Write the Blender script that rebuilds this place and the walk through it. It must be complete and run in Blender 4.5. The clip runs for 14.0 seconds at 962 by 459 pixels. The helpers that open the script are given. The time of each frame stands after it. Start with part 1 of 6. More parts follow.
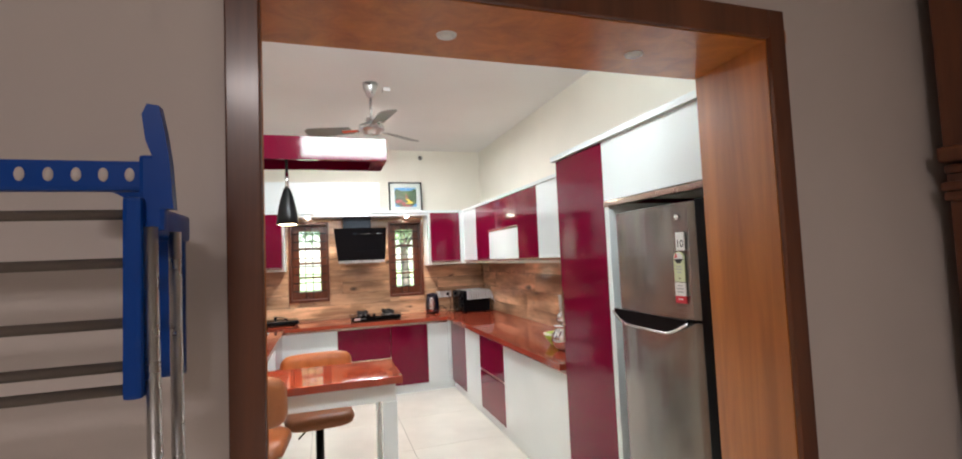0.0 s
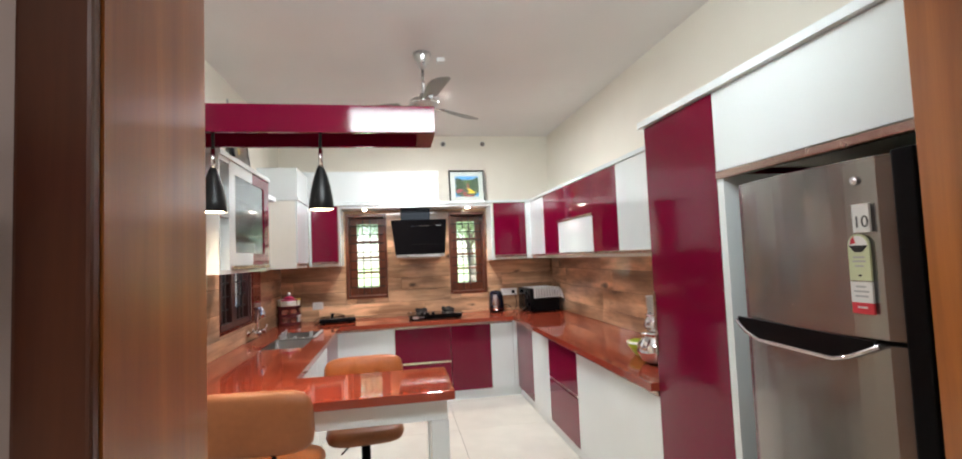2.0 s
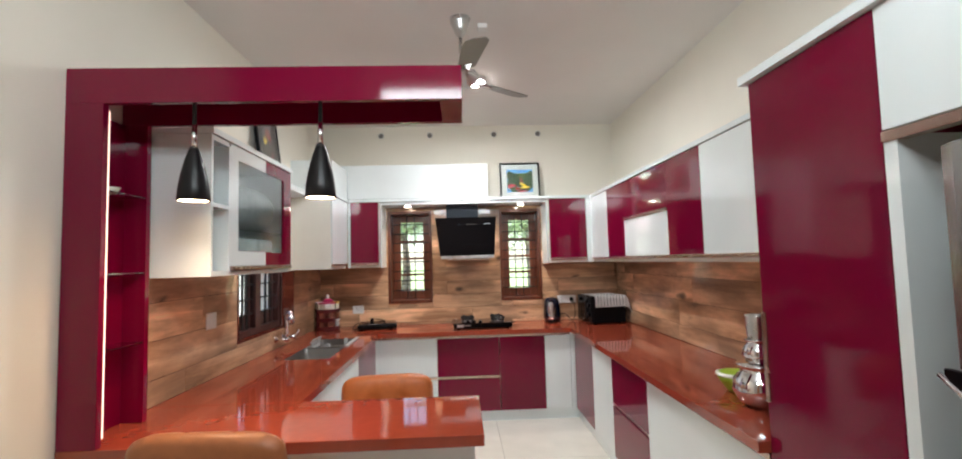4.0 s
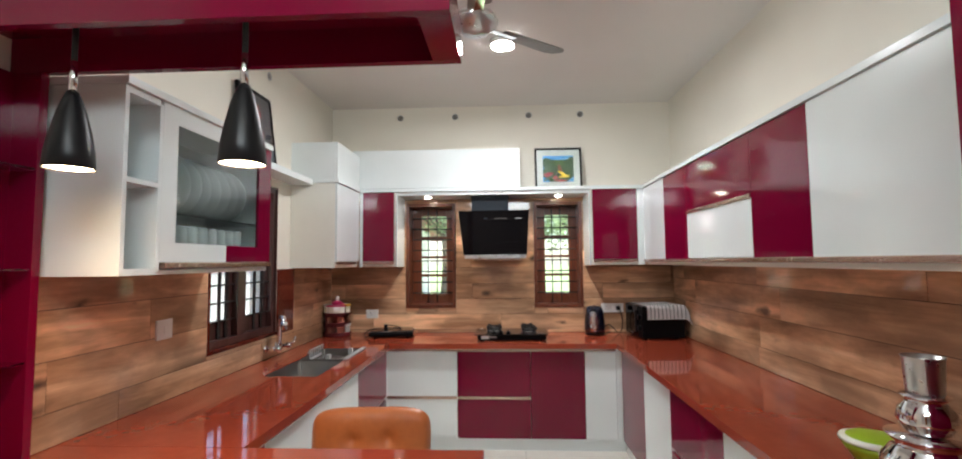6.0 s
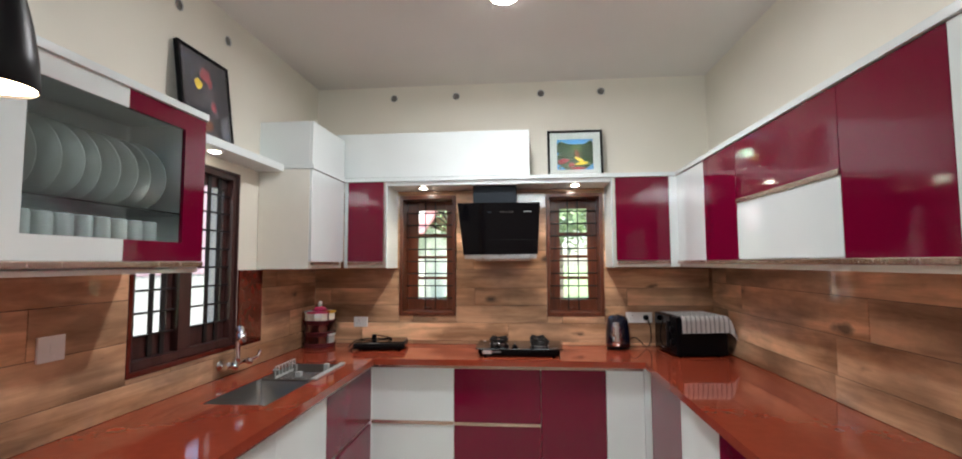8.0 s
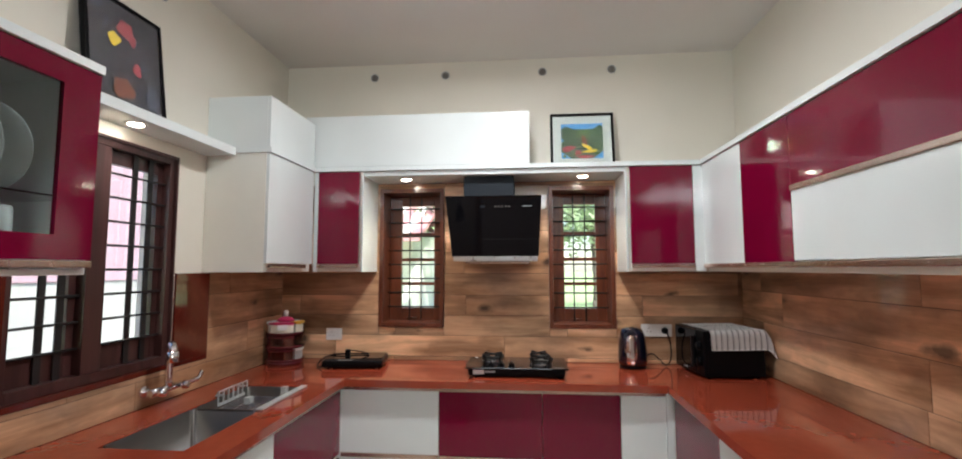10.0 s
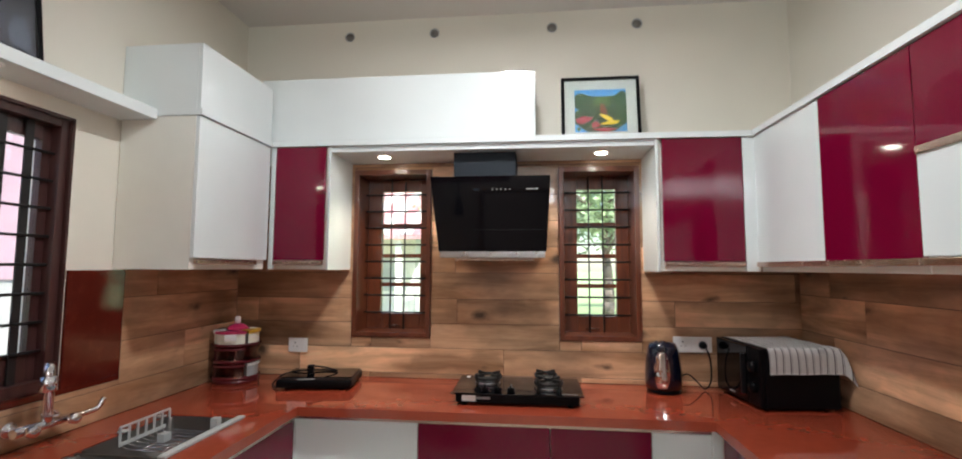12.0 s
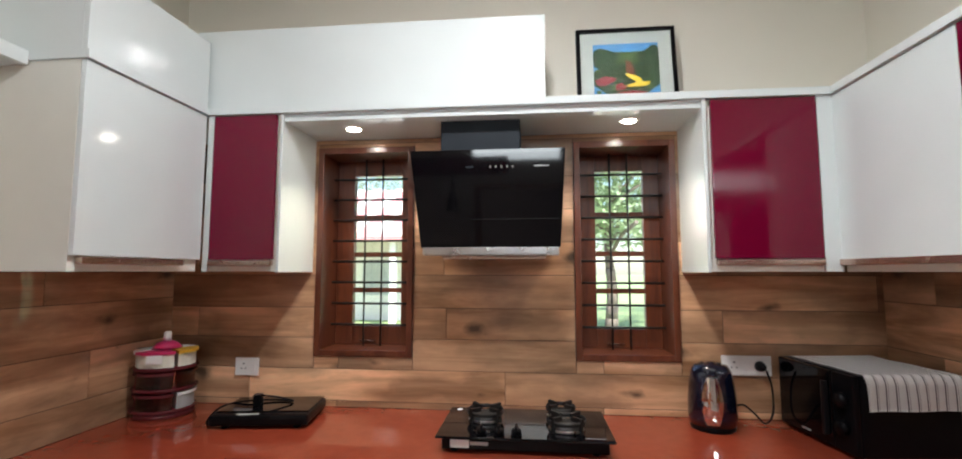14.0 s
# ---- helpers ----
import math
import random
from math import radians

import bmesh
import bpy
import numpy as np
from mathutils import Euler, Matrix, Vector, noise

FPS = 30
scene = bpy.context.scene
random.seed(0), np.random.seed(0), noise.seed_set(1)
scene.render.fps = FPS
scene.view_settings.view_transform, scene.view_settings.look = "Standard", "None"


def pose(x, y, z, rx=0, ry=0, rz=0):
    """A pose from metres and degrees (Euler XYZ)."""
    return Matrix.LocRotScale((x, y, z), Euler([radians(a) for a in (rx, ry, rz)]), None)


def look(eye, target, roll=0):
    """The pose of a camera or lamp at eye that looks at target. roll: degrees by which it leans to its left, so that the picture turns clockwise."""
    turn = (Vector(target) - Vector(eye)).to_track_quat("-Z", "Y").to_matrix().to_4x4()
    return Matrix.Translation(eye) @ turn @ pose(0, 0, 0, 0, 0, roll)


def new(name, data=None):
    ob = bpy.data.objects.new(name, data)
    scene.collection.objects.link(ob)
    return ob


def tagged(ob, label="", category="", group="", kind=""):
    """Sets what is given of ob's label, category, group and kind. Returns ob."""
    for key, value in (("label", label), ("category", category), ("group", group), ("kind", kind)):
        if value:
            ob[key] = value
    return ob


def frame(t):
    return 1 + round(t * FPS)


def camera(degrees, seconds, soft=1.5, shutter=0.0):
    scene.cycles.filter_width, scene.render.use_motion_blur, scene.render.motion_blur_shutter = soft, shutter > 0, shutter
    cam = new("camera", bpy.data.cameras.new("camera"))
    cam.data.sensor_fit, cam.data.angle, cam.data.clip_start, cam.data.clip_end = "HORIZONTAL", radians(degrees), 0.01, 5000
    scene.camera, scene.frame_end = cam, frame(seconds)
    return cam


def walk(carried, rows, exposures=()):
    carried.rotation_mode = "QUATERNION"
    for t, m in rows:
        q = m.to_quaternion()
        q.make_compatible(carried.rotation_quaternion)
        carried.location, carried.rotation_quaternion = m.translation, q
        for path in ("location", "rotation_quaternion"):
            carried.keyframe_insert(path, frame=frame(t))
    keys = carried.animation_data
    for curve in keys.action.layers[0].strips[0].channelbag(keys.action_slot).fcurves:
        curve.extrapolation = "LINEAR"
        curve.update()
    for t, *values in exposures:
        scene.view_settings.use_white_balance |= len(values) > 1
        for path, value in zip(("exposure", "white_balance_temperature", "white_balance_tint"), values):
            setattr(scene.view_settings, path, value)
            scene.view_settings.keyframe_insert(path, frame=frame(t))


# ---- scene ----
cam = camera(90.0, 14.0, soft=1.9)
PATH = [
    (0, (0.652, 0.417, 1.548), (1.269, 2.316, 1.663), -2.48),
    (0.5, (0.695, 0.530, 1.537), (1.247, 2.449, 1.656), -2.47),
    (1, (0.734, 0.683, 1.533), (1.222, 2.619, 1.657), -2.49),
    (1.5, (0.761, 0.804, 1.525), (1.167, 2.759, 1.640), -2.36),
    (2, (0.814, 0.934, 1.518), (1.158, 2.901, 1.631), -2.32),
    (2.5, (0.874, 1.074, 1.520), (1.152, 3.051, 1.638), -2.20),
    (3, (0.911, 1.190, 1.516), (1.125, 3.174, 1.640), -2.00),
    (5.5, (1.137, 2.014, 1.519), (1.067, 4.009, 1.651), -0.78),
    (6, (1.156, 2.175, 1.516), (1.057, 4.168, 1.649), -0.53),
    (6.5, (1.159, 2.353, 1.510), (1.045, 4.344, 1.656), -0.36),
    (7, (1.176, 2.499, 1.508), (1.040, 4.490, 1.647), -0.42),
    (7.5, (1.213, 2.648, 1.500), (1.048, 4.636, 1.639), -0.27),
    (8, (1.258, 2.792, 1.513), (1.074, 4.778, 1.651), -0.26),
    (10.5, (1.265, 3.481, 1.495), (1.081, 5.466, 1.659), -0.04),
    (11, (1.293, 3.655, 1.500), (1.092, 5.639, 1.660), 0.03),
    (11.5, (1.301, 3.788, 1.500), (1.083, 5.770, 1.660), 0.14),
    (12, (1.278, 3.933, 1.490), (1.064, 5.915, 1.649), 0.25),
    (12.5, (1.240, 4.095, 1.484), (1.039, 6.078, 1.645), 0.20),
    (13, (1.226, 4.218, 1.482), (1.041, 6.203, 1.647), 0.11),
    (13.5, (1.231, 4.350, 1.477), (1.040, 6.334, 1.649), 0.07),
    (14, (1.229, 4.497, 1.479), (1.025, 6.479, 1.652), 0.02),
]
walk(cam, [(t, look(eye, target, roll)) for t, eye, target, roll in PATH], [(0.0, 2.06), (3.0, 1.80), (5.5, 1.58), (8.0, 1.45), (14.0, 1.37)])

# ---------------------------------------------------------------- light
world = bpy.data.worlds.new("sky")
world.use_nodes = True
scene.world = world
_wn = world.node_tree
_sky = _wn.nodes.new("ShaderNodeTexSky")
_sky.sky_type = "NISHITA"
_sky.sun_disc = False
_sky.sun_elevation, _sky.sun_rotation = radians(53), radians(138)
_wn.nodes["Background"].inputs[1].default_value = 0.15
_wn.links.new(_sky.outputs[0], _wn.nodes["Background"].inputs[0])

_sun = bpy.data.lights.new("sun", "SUN")
_sun.energy, _sun.angle, _sun.color = 5.0, radians(0.5), (1.0, 0.95, 0.86)
new("sun", _sun).matrix_world = look((8, -9, 16), (0, 0, 0))


def area_lamp(name, x, y, z, size, power, color, aim=(0, 0, -1), shape="DISK", spread=180):
    lamp = bpy.data.lights.new(name, "AREA")
    lamp.shape, lamp.size, lamp.energy, lamp.color, lamp.spread = shape, size, power, color, radians(spread)
    ob = new(name, lamp)
    ob.matrix_world = look((x, y, z), (x + aim[0], y + aim[1], z + aim[2]))
    return ob


CEIL_LAMP = (1.155, 5.33)
YD0, YD1 = 1.45, 1.79
area_lamp("ceiling_lamp_light", CEIL_LAMP[0], CEIL_LAMP[1], 2.945, 0.16, 11.0, (0.955, 0.97, 1.0), spread=176)
_tube = area_lamp("tube_light", 1.05, YD1 + 0.075, 2.62, 1.15, 7.5, (0.86, 0.96, 1.0), aim=(0, 1, -0.12), shape="RECTANGLE")
_tube.data.size_y = 0.24
# added fill for the hall, out of view, with no known fitting behind it
area_lamp("hall_fill_light", 0.2, -1.6, 2.93, 0.7, 10.5, (1.0, 0.90, 0.88))


def spot_lamp(name, x, y, z, power, color, degrees=105):
    lamp = bpy.data.lights.new(name, "SPOT")
    lamp.energy, lamp.color, lamp.spot_size, lamp.spot_blend, lamp.shadow_soft_size = power, color, radians(degrees), 0.7, 0.03
    new(name, lamp).matrix_world = look((x, y, z), (x, y + 0.001, z - 1))


# ---------------------------------------------------------------- materials
def material(name, color, rough=0.5, metal=0.0, coat=0.0, noise_scale=0.0, amount=0.12, bump=0.0, bump_scale=None, spec=0.5, big=0.0):
    """A surface with fine variation of its colour and roughness, and a little relief."""
    m = bpy.data.materials.new(name)
    m.use_nodes = True
    n, l = m.node_tree.nodes, m.node_tree.links
    b = n["Principled BSDF"]
    b.inputs["Base Color"].default_value = (*color, 1)
    b.inputs["Roughness"].default_value = rough
    b.inputs["Metallic"].default_value = metal
    b.inputs["Coat Weight"].default_value = coat
    b.inputs["Coat Roughness"].default_value = 0.03
    b.inputs["Specular IOR Level"].default_value = spec
    if noise_scale or bump or big:
        c = n.new("ShaderNodeTexCoord")
    if noise_scale:
        t = n.new("ShaderNodeTexNoise")
        t.inputs["Scale"].default_value, t.inputs["Detail"].default_value = noise_scale, 6
        l.new(c.outputs["Object"], t.inputs["Vector"])
        r = n.new("ShaderNodeMix")
        r.data_type = "RGBA"
        r.inputs["A"].default_value = (*[v * (1 - amount) for v in color], 1)
        r.inputs["B"].default_value = (*[min(1, v * (1 + amount)) for v in color], 1)
        l.new(t.outputs["Fac"], r.inputs["Factor"])
        out = r.outputs["Result"]
        if big:
            t2 = n.new("ShaderNodeTexNoise")
            t2.inputs["Scale"].default_value, t2.inputs["Detail"].default_value = big, 3
            l.new(c.outputs["Object"], t2.inputs["Vector"])
            h = n.new("ShaderNodeHueSaturation")
            mr = n.new("ShaderNodeMapRange")
            mr.inputs["From Min"].default_value, mr.inputs["From Max"].default_value = 0.3, 0.7
            mr.inputs["To Min"].default_value, mr.inputs["To Max"].default_value = 0.92, 1.06
            l.new(t2.outputs["Fac"], mr.inputs["Value"])
            l.new(mr.outputs["Result"], h.inputs["Value"])
            l.new(out, h.inputs["Color"])
            out = h.outputs["Color"]
        l.new(out, b.inputs["Base Color"])
        rr = n.new("ShaderNodeMapRange")
        rr.inputs["To Min"].default_value, rr.inputs["To Max"].default_value = rough * 0.8, min(1, rough * 1.25)
        l.new(t.outputs["Fac"], rr.inputs["Value"])
        l.new(rr.outputs["Result"], b.inputs["Roughness"])
    if bump:
        t3 = n.new("ShaderNodeTexNoise")
        t3.inputs["Scale"].default_value, t3.inputs["Detail"].default_value = bump_scale or 60, 4
        l.new(c.outputs["Object"], t3.inputs["Vector"])
        bp = n.new("ShaderNodeBump")
        bp.inputs["Strength"].default_value, bp.inputs["Distance"].default_value = bump, 0.004
        l.new(t3.outputs["Fac"], bp.inputs["Height"])
        l.new(bp.outputs["Normal"], b.inputs["Normal"])
    return m


def wood(name, light, dark, rough, coat, scale=(1, 1, 1), grain=14.0, vary=0.25, knots=0.0, bump=0.05, gloss=0.16):
    """Streaked timber; scale stretches the grain along its long way, Object Info's Random sets each piece apart."""
    m = bpy.data.materials.new(name)
    m.use_nodes = True
    n, l = m.node_tree.nodes, m.node_tree.links
    b = n["Principled BSDF"]
    c = n.new("ShaderNodeTexCoord")
    info = n.new("ShaderNodeObjectInfo")
    off = n.new("ShaderNodeVectorMath")
    off.operation = "MULTIPLY_ADD"
    off.inputs[1].default_value = (31, 17, 23)
    l.new(info.outputs["Random"], off.inputs[0])
    l.new(c.outputs["Object"], off.inputs[2])
    mp = n.new("ShaderNodeMapping")
    mp.inputs["Scale"].default_value = scale
    l.new(off.outputs[0], mp.inputs["Vector"])
    t = n.new("ShaderNodeTexNoise")
    t.inputs["Scale"].default_value, t.inputs["Detail"].default_value, t.inputs["Roughness"].default_value, t.inputs["Distortion"].default_value = grain, 8, 0.62, 0.6
    l.new(mp.outputs[0], t.inputs["Vector"])
    ramp = n.new("ShaderNodeValToRGB")
    ramp.color_ramp.elements[0].position, ramp.color_ramp.elements[1].position = 0.33, 0.68
    ramp.color_ramp.elements[0].color, ramp.color_ramp.elements[1].color = (*dark, 1), (*light, 1)
    l.new(t.outputs["Fac"], ramp.inputs["Fac"])
    out = ramp.outputs["Color"]
    if knots:
        v = n.new("ShaderNodeTexVoronoi")
        v.voronoi_dimensions = "2D"
        v.inputs["Scale"].default_value = 2.3
        sx = n.new("ShaderNodeSeparateXYZ")
        l.new(off.outputs[0], sx.inputs[0])
        along = n.new("ShaderNodeMath")
        l.new(sx.outputs["X"], along.inputs[0])
        l.new(sx.outputs["Y"], along.inputs[1])
        face = n.new("ShaderNodeCombineXYZ")
        l.new(along.outputs[0], face.inputs["X"])
        l.new(sx.outputs["Z"], face.inputs["Y"])
        warp = n.new("ShaderNodeTexNoise")
        warp.inputs["Scale"].default_value, warp.inputs["Detail"].default_value = 9.0, 3
        l.new(face.outputs[0], warp.inputs["Vector"])
        bend = n.new("ShaderNodeVectorMath")
        bend.operation = "MULTIPLY_ADD"
        bend.inputs[1].default_value = (0.16, 0.06, 0)
        l.new(warp.outputs["Color"], bend.inputs[0])
        l.new(face.outputs[0], bend.inputs[2])
        mp2 = n.new("ShaderNodeMapping")
        mp2.inputs["Scale"].default_value = (0.9, 2.2, 1)
        l.new(bend.outputs[0], mp2.inputs["Vector"])
        l.new(mp2.outputs[0], v.inputs["Vector"])
        pick = n.new("ShaderNodeSeparateXYZ")
        l.new(v.outputs["Color"], pick.inputs[0])
        gap = n.new("ShaderNodeMath")
        gap.operation = "MULTIPLY_ADD"
        gap.inputs[1].default_value, gap.inputs[2].default_value = 0.34, -0.10
        l.new(pick.outputs["X"], gap.inputs[0])
        dist = n.new("ShaderNodeMath")
        l.new(v.outputs["Distance"], dist.inputs[0])
        l.new(gap.outputs[0], dist.inputs[1])
        kr = n.new("ShaderNodeMapRange")
        kr.inputs["From Min"].default_value, kr.inputs["From Max"].default_value = -0.03, 0.09
        kr.inputs["To Min"].default_value, kr.inputs["To Max"].default_value = 1 - knots, 1.0
        l.new(dist.outputs[0], kr.inputs["Value"])
        big = n.new("ShaderNodeTexNoise")
        big.inputs["Scale"].default_value, big.inputs["Detail"].default_value = 2.2, 4
        l.new(mp2.outputs[0], big.inputs["Vector"])
        br = n.new("ShaderNodeMapRange")
        br.inputs["From Min"].default_value, br.inputs["From Max"].default_value = 0.38, 0.62
        br.inputs["To Min"].default_value, br.inputs["To Max"].default_value = 0.55, 1.15
        l.new(big.outputs["Fac"], br.inputs["Value"])
        mul = n.new("ShaderNodeMath")
        mul.operation = "MULTIPLY"
        l.new(kr.outputs["Result"], mul.inputs[0])
        l.new(br.outputs["Result"], mul.inputs[1])
        kx = n.new("ShaderNodeMix")
        kx.data_type, kx.blend_type = "RGBA", "MULTIPLY"
        kx.inputs["Factor"].default_value = 1
        l.new(out, kx.inputs["A"])
        l.new(mul.outputs[0], kx.inputs["B"])
        out = kx.outputs["Result"]
    h = n.new("ShaderNodeHueSaturation")
    mr = n.new("ShaderNodeMapRange")
    mr.inputs["To Min"].default_value, mr.inputs["To Max"].default_value = 1 - vary, 1 + vary
    l.new(info.outputs["Random"], mr.inputs["Value"])
    l.new(mr.outputs["Result"], h.inputs["Value"])
    l.new(out, h.inputs["Color"])
    l.new(h.outputs["Color"], b.inputs["Base Color"])
    b.inputs["Roughness"].default_value, b.inputs["Coat Weight"].default_value, b.inputs["Coat Roughness"].default_value = rough, coat, gloss
    bp = n.new("ShaderNodeBump")
    bp.inputs["Strength"].default_value, bp.inputs["Distance"].default_value = bump, 0.003
    l.new(t.outputs["Fac"], bp.inputs["Height"])
    l.new(bp.outputs["Normal"], b.inputs["Normal"])
    return m


def granite(name, base, fleck, rough):
    m = bpy.data.materials.new(name)
    m.use_nodes = True
    n, l = m.node_tree.nodes, m.node_tree.links
    b = n["Principled BSDF"]
    c = n.new("ShaderNodeTexCoord")
    v = n.new("ShaderNodeTexVoronoi")
    v.inputs["Scale"].default_value = 170
    t = n.new("ShaderNodeTexNoise")
    t.inputs["Scale"].default_value, t.inputs["Detail"].default_value = 24, 2
    l.new(c.outputs["Object"], v.inputs["Vector"])
    l.new(c.outputs["Object"], t.inputs["Vector"])
    r = n.new("ShaderNodeValToRGB")
    r.color_ramp.elements[0].color, r.color_ramp.elements[1].color = (*[x * 0.94 for x in base], 1), (*fleck, 1)
    r.color_ramp.elements[0].position, r.color_ramp.elements[1].position = 0.3, 0.85
    e = r.color_ramp.elements.new(0.55)
    e.color = (*base, 1)
    a = n.new("ShaderNodeMix")
    a.inputs["Factor"].default_value = 0.03
    l.new(t.outputs["Fac"], a.inputs["A"])
    l.new(v.outputs["Color"], a.inputs["B"])
    l.new(a.outputs["Result"], r.inputs["Fac"])
    l.new(r.outputs["Color"], b.inputs["Base Color"])
    b.inputs["Roughness"].default_value = rough
    b.inputs["Specular IOR Level"].default_value = 0.75
    return m


def glowing(name, color, strength):
    m = bpy.data.materials.new(name)
    m.use_nodes = True
    b = m.node_tree.nodes["Principled BSDF"]
    b.inputs["Base Color"].default_value = (*color, 1)
    b.inputs["Emission Color"].default_value = (*color, 1)
    b.inputs["Emission Strength"].default_value = strength
    return m


def glass(name, color=(1, 1, 1), rough=0.0):
    m = bpy.data.materials.new(name)
    m.use_nodes = True
    b = m.node_tree.nodes["Principled BSDF"]
    b.inputs["Base Color"].default_value = (*color, 1)
    b.inputs["Transmission Weight"].default_value, b.inputs["Roughness"].default_value, b.inputs["IOR"].default_value = 1.0, rough, 1.45
    return m


M_WALL = material("cream_wall_paint", (0.80, 0.765, 0.67), 0.6, noise_scale=3, amount=0.03, bump=0.06, bump_scale=90, big=0.7)
M_HALL = material("hall_wall_paint", (0.63, 0.56, 0.52), 0.6, noise_scale=3, amount=0.04, bump=0.08, bump_scale=90, big=0.8)
M_CEIL = material("white_ceiling_paint", (0.74, 0.71, 0.68), 0.7, noise_scale=2, amount=0.02, bump=0.04, bump_scale=70, big=0.6)
M_MAROON = material("maroon_gloss_laminate", (0.165, 0.0015, 0.024), 0.075, coat=0.0, spec=0.42, noise_scale=220, amount=0.10, big=1.2)
M_WHITE = material("white_gloss_laminate", (0.79, 0.85, 0.85), 0.13, coat=0.4, noise_scale=4, amount=0.015, big=1.0)
M_CARCASS = material("white_board", (0.84, 0.84, 0.77), 0.4, noise_scale=12, amount=0.03)
M_GRANITE = granite("red_brown_granite", (0.30, 0.052, 0.026), (0.32, 0.060, 0.030), 0.05)
M_PLANK = wood("wood_look_tile", (0.86, 0.535, 0.325), (0.36, 0.185, 0.090), 0.30, 0.6, scale=(0.16, 0.16, 1.5), grain=7.0, vary=0.27, knots=0.8, gloss=0.025)
M_TEAK = wood("polished_teak", (0.60, 0.215, 0.042), (0.37, 0.118, 0.022), 0.38, 0.3, scale=(3.5, 3.5, 0.22), grain=3.0, vary=0.05)
M_DARKWOOD = wood("dark_stained_trim", (0.17, 0.052, 0.019), (0.085, 0.024, 0.010), 0.32, 0.4, scale=(4, 4, 0.3), grain=3.5, vary=0.06)
M_WINWOOD = wood("red_brown_window_wood", (0.17, 0.048, 0.020), (0.075, 0.018, 0.009), 0.3, 0.4, scale=(5, 5, 0.5), grain=4, vary=0.08)
M_GRANWIN = granite("dark_red_granite", (0.10, 0.013, 0.008), (0.13, 0.022, 0.013), 0.08)
M_STEEL = material("brushed_steel", (0.60, 0.60, 0.60), 0.28, metal=1, noise_scale=30, amount=0.05)
M_CHROME = material("chrome", (0.80, 0.80, 0.82), 0.06, metal=1, noise_scale=10, amount=0.02)
M_ALU = material("copper_toned_profile", (0.62, 0.47, 0.40), 0.25, metal=1, noise_scale=40, amount=0.06)
M_FRIDGE = material("grey_steel_door", (0.30, 0.285, 0.27), 0.20, metal=0.75, coat=0.3, noise_scale=60, amount=0.04)
M_BLACKGLASS = material("black_glass", (0.003, 0.003, 0.004), 0.05, noise_scale=3, amount=0.1, spec=0.28)
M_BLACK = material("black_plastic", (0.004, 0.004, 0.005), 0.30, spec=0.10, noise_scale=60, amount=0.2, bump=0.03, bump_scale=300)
M_PENDANT = material("matt_black_metal", (0.007, 0.007, 0.008), 0.34, noise_scale=50, amount=0.15, spec=0.3)
M_IRON = material("black_iron", (0.010, 0.009, 0.009), 0.55, noise_scale=80, amount=0.3, bump=0.1, bump_scale=150)
M_LEATHER = material("tan_leather", (0.46, 0.135, 0.035), 0.38, noise_scale=40, amount=0.12, bump=0.25, bump_scale=260, big=5)
M_LEATHER2 = material("brown_leather", (0.29, 0.10, 0.035), 0.38, noise_scale=40, amount=0.12, bump=0.25, bump_scale=260, big=5)
M_LEATHER3 = material("worn_tan_leather", (0.36, 0.125, 0.045), 0.36, noise_scale=40, amount=0.12, bump=0.25, bump_scale=260, big=5)
M_BLUE = material("blue_plastic", (0.001, 0.052, 0.30), 0.30, noise_scale=20, amount=0.1, spec=0.3)
M_DULLTUBE = material("dull_coated_tube", (0.16, 0.135, 0.115), 0.42, metal=0.5, noise_scale=40, amount=0.15)
M_TILE = material("cream_vitrified_tile", (0.80, 0.77, 0.69), 0.10, noise_scale=6, amount=0.05, big=1.5)
M_GROUT = material("grey_grout", (0.30, 0.28, 0.25), 0.8, noise_scale=60, amount=0.15)
M_SWITCH = material("white_switch_plastic", (0.82, 0.82, 0.80), 0.25, noise_scale=20, amount=0.02)
M_CLEAR = glass("clear_glass", (0.97, 1.0, 0.99))
M_SMOKE = glass("grey_tinted_glass", (0.70, 0.75, 0.745), 0.09)
M_JOINT = material("dark_tile_joint", (0.05, 0.028, 0.016), 0.9, noise_scale=60, amount=0.2)
M_FANGREY = material("grey_satin_paint", (0.20, 0.19, 0.175), 0.38, noise_scale=40, amount=0.06)
M_SINK = material("dull_sink_steel", (0.17, 0.165, 0.16), 0.4, metal=1, noise_scale=40, amount=0.1)
M_PLUMWOOD = wood("dark_plum_window_wood", (0.080, 0.032, 0.030), (0.036, 0.014, 0.013), 0.34, 0.2, scale=(4, 4, 0.3), grain=3.5, vary=0.06)
M_AMBER = glass("brown_clear_plastic", (0.50, 0.17, 0.13), 0.15)
M_DISH = material("grey_white_china", (0.36, 0.39, 0.38), 0.2, noise_scale=20, amount=0.05)
M_MOUNT = material("grey_picture_mount", (0.40, 0.41, 0.38), 0.7, noise_scale=30, amount=0.04)
M_LED = glowing("led_diffuser", (1.0, 0.97, 0.92), 28.0)
M_SPOTLED = glowing("downlight_diffuser", (1.0, 0.92, 0.80), 30.0)
M_WARM = glowing("warm_bulb", (1.0, 0.72, 0.46), 16.0)
M_GREEN = material("lime_green_plastic", (0.34, 0.52, 0.03), 0.3, noise_scale=15, amount=0.06)
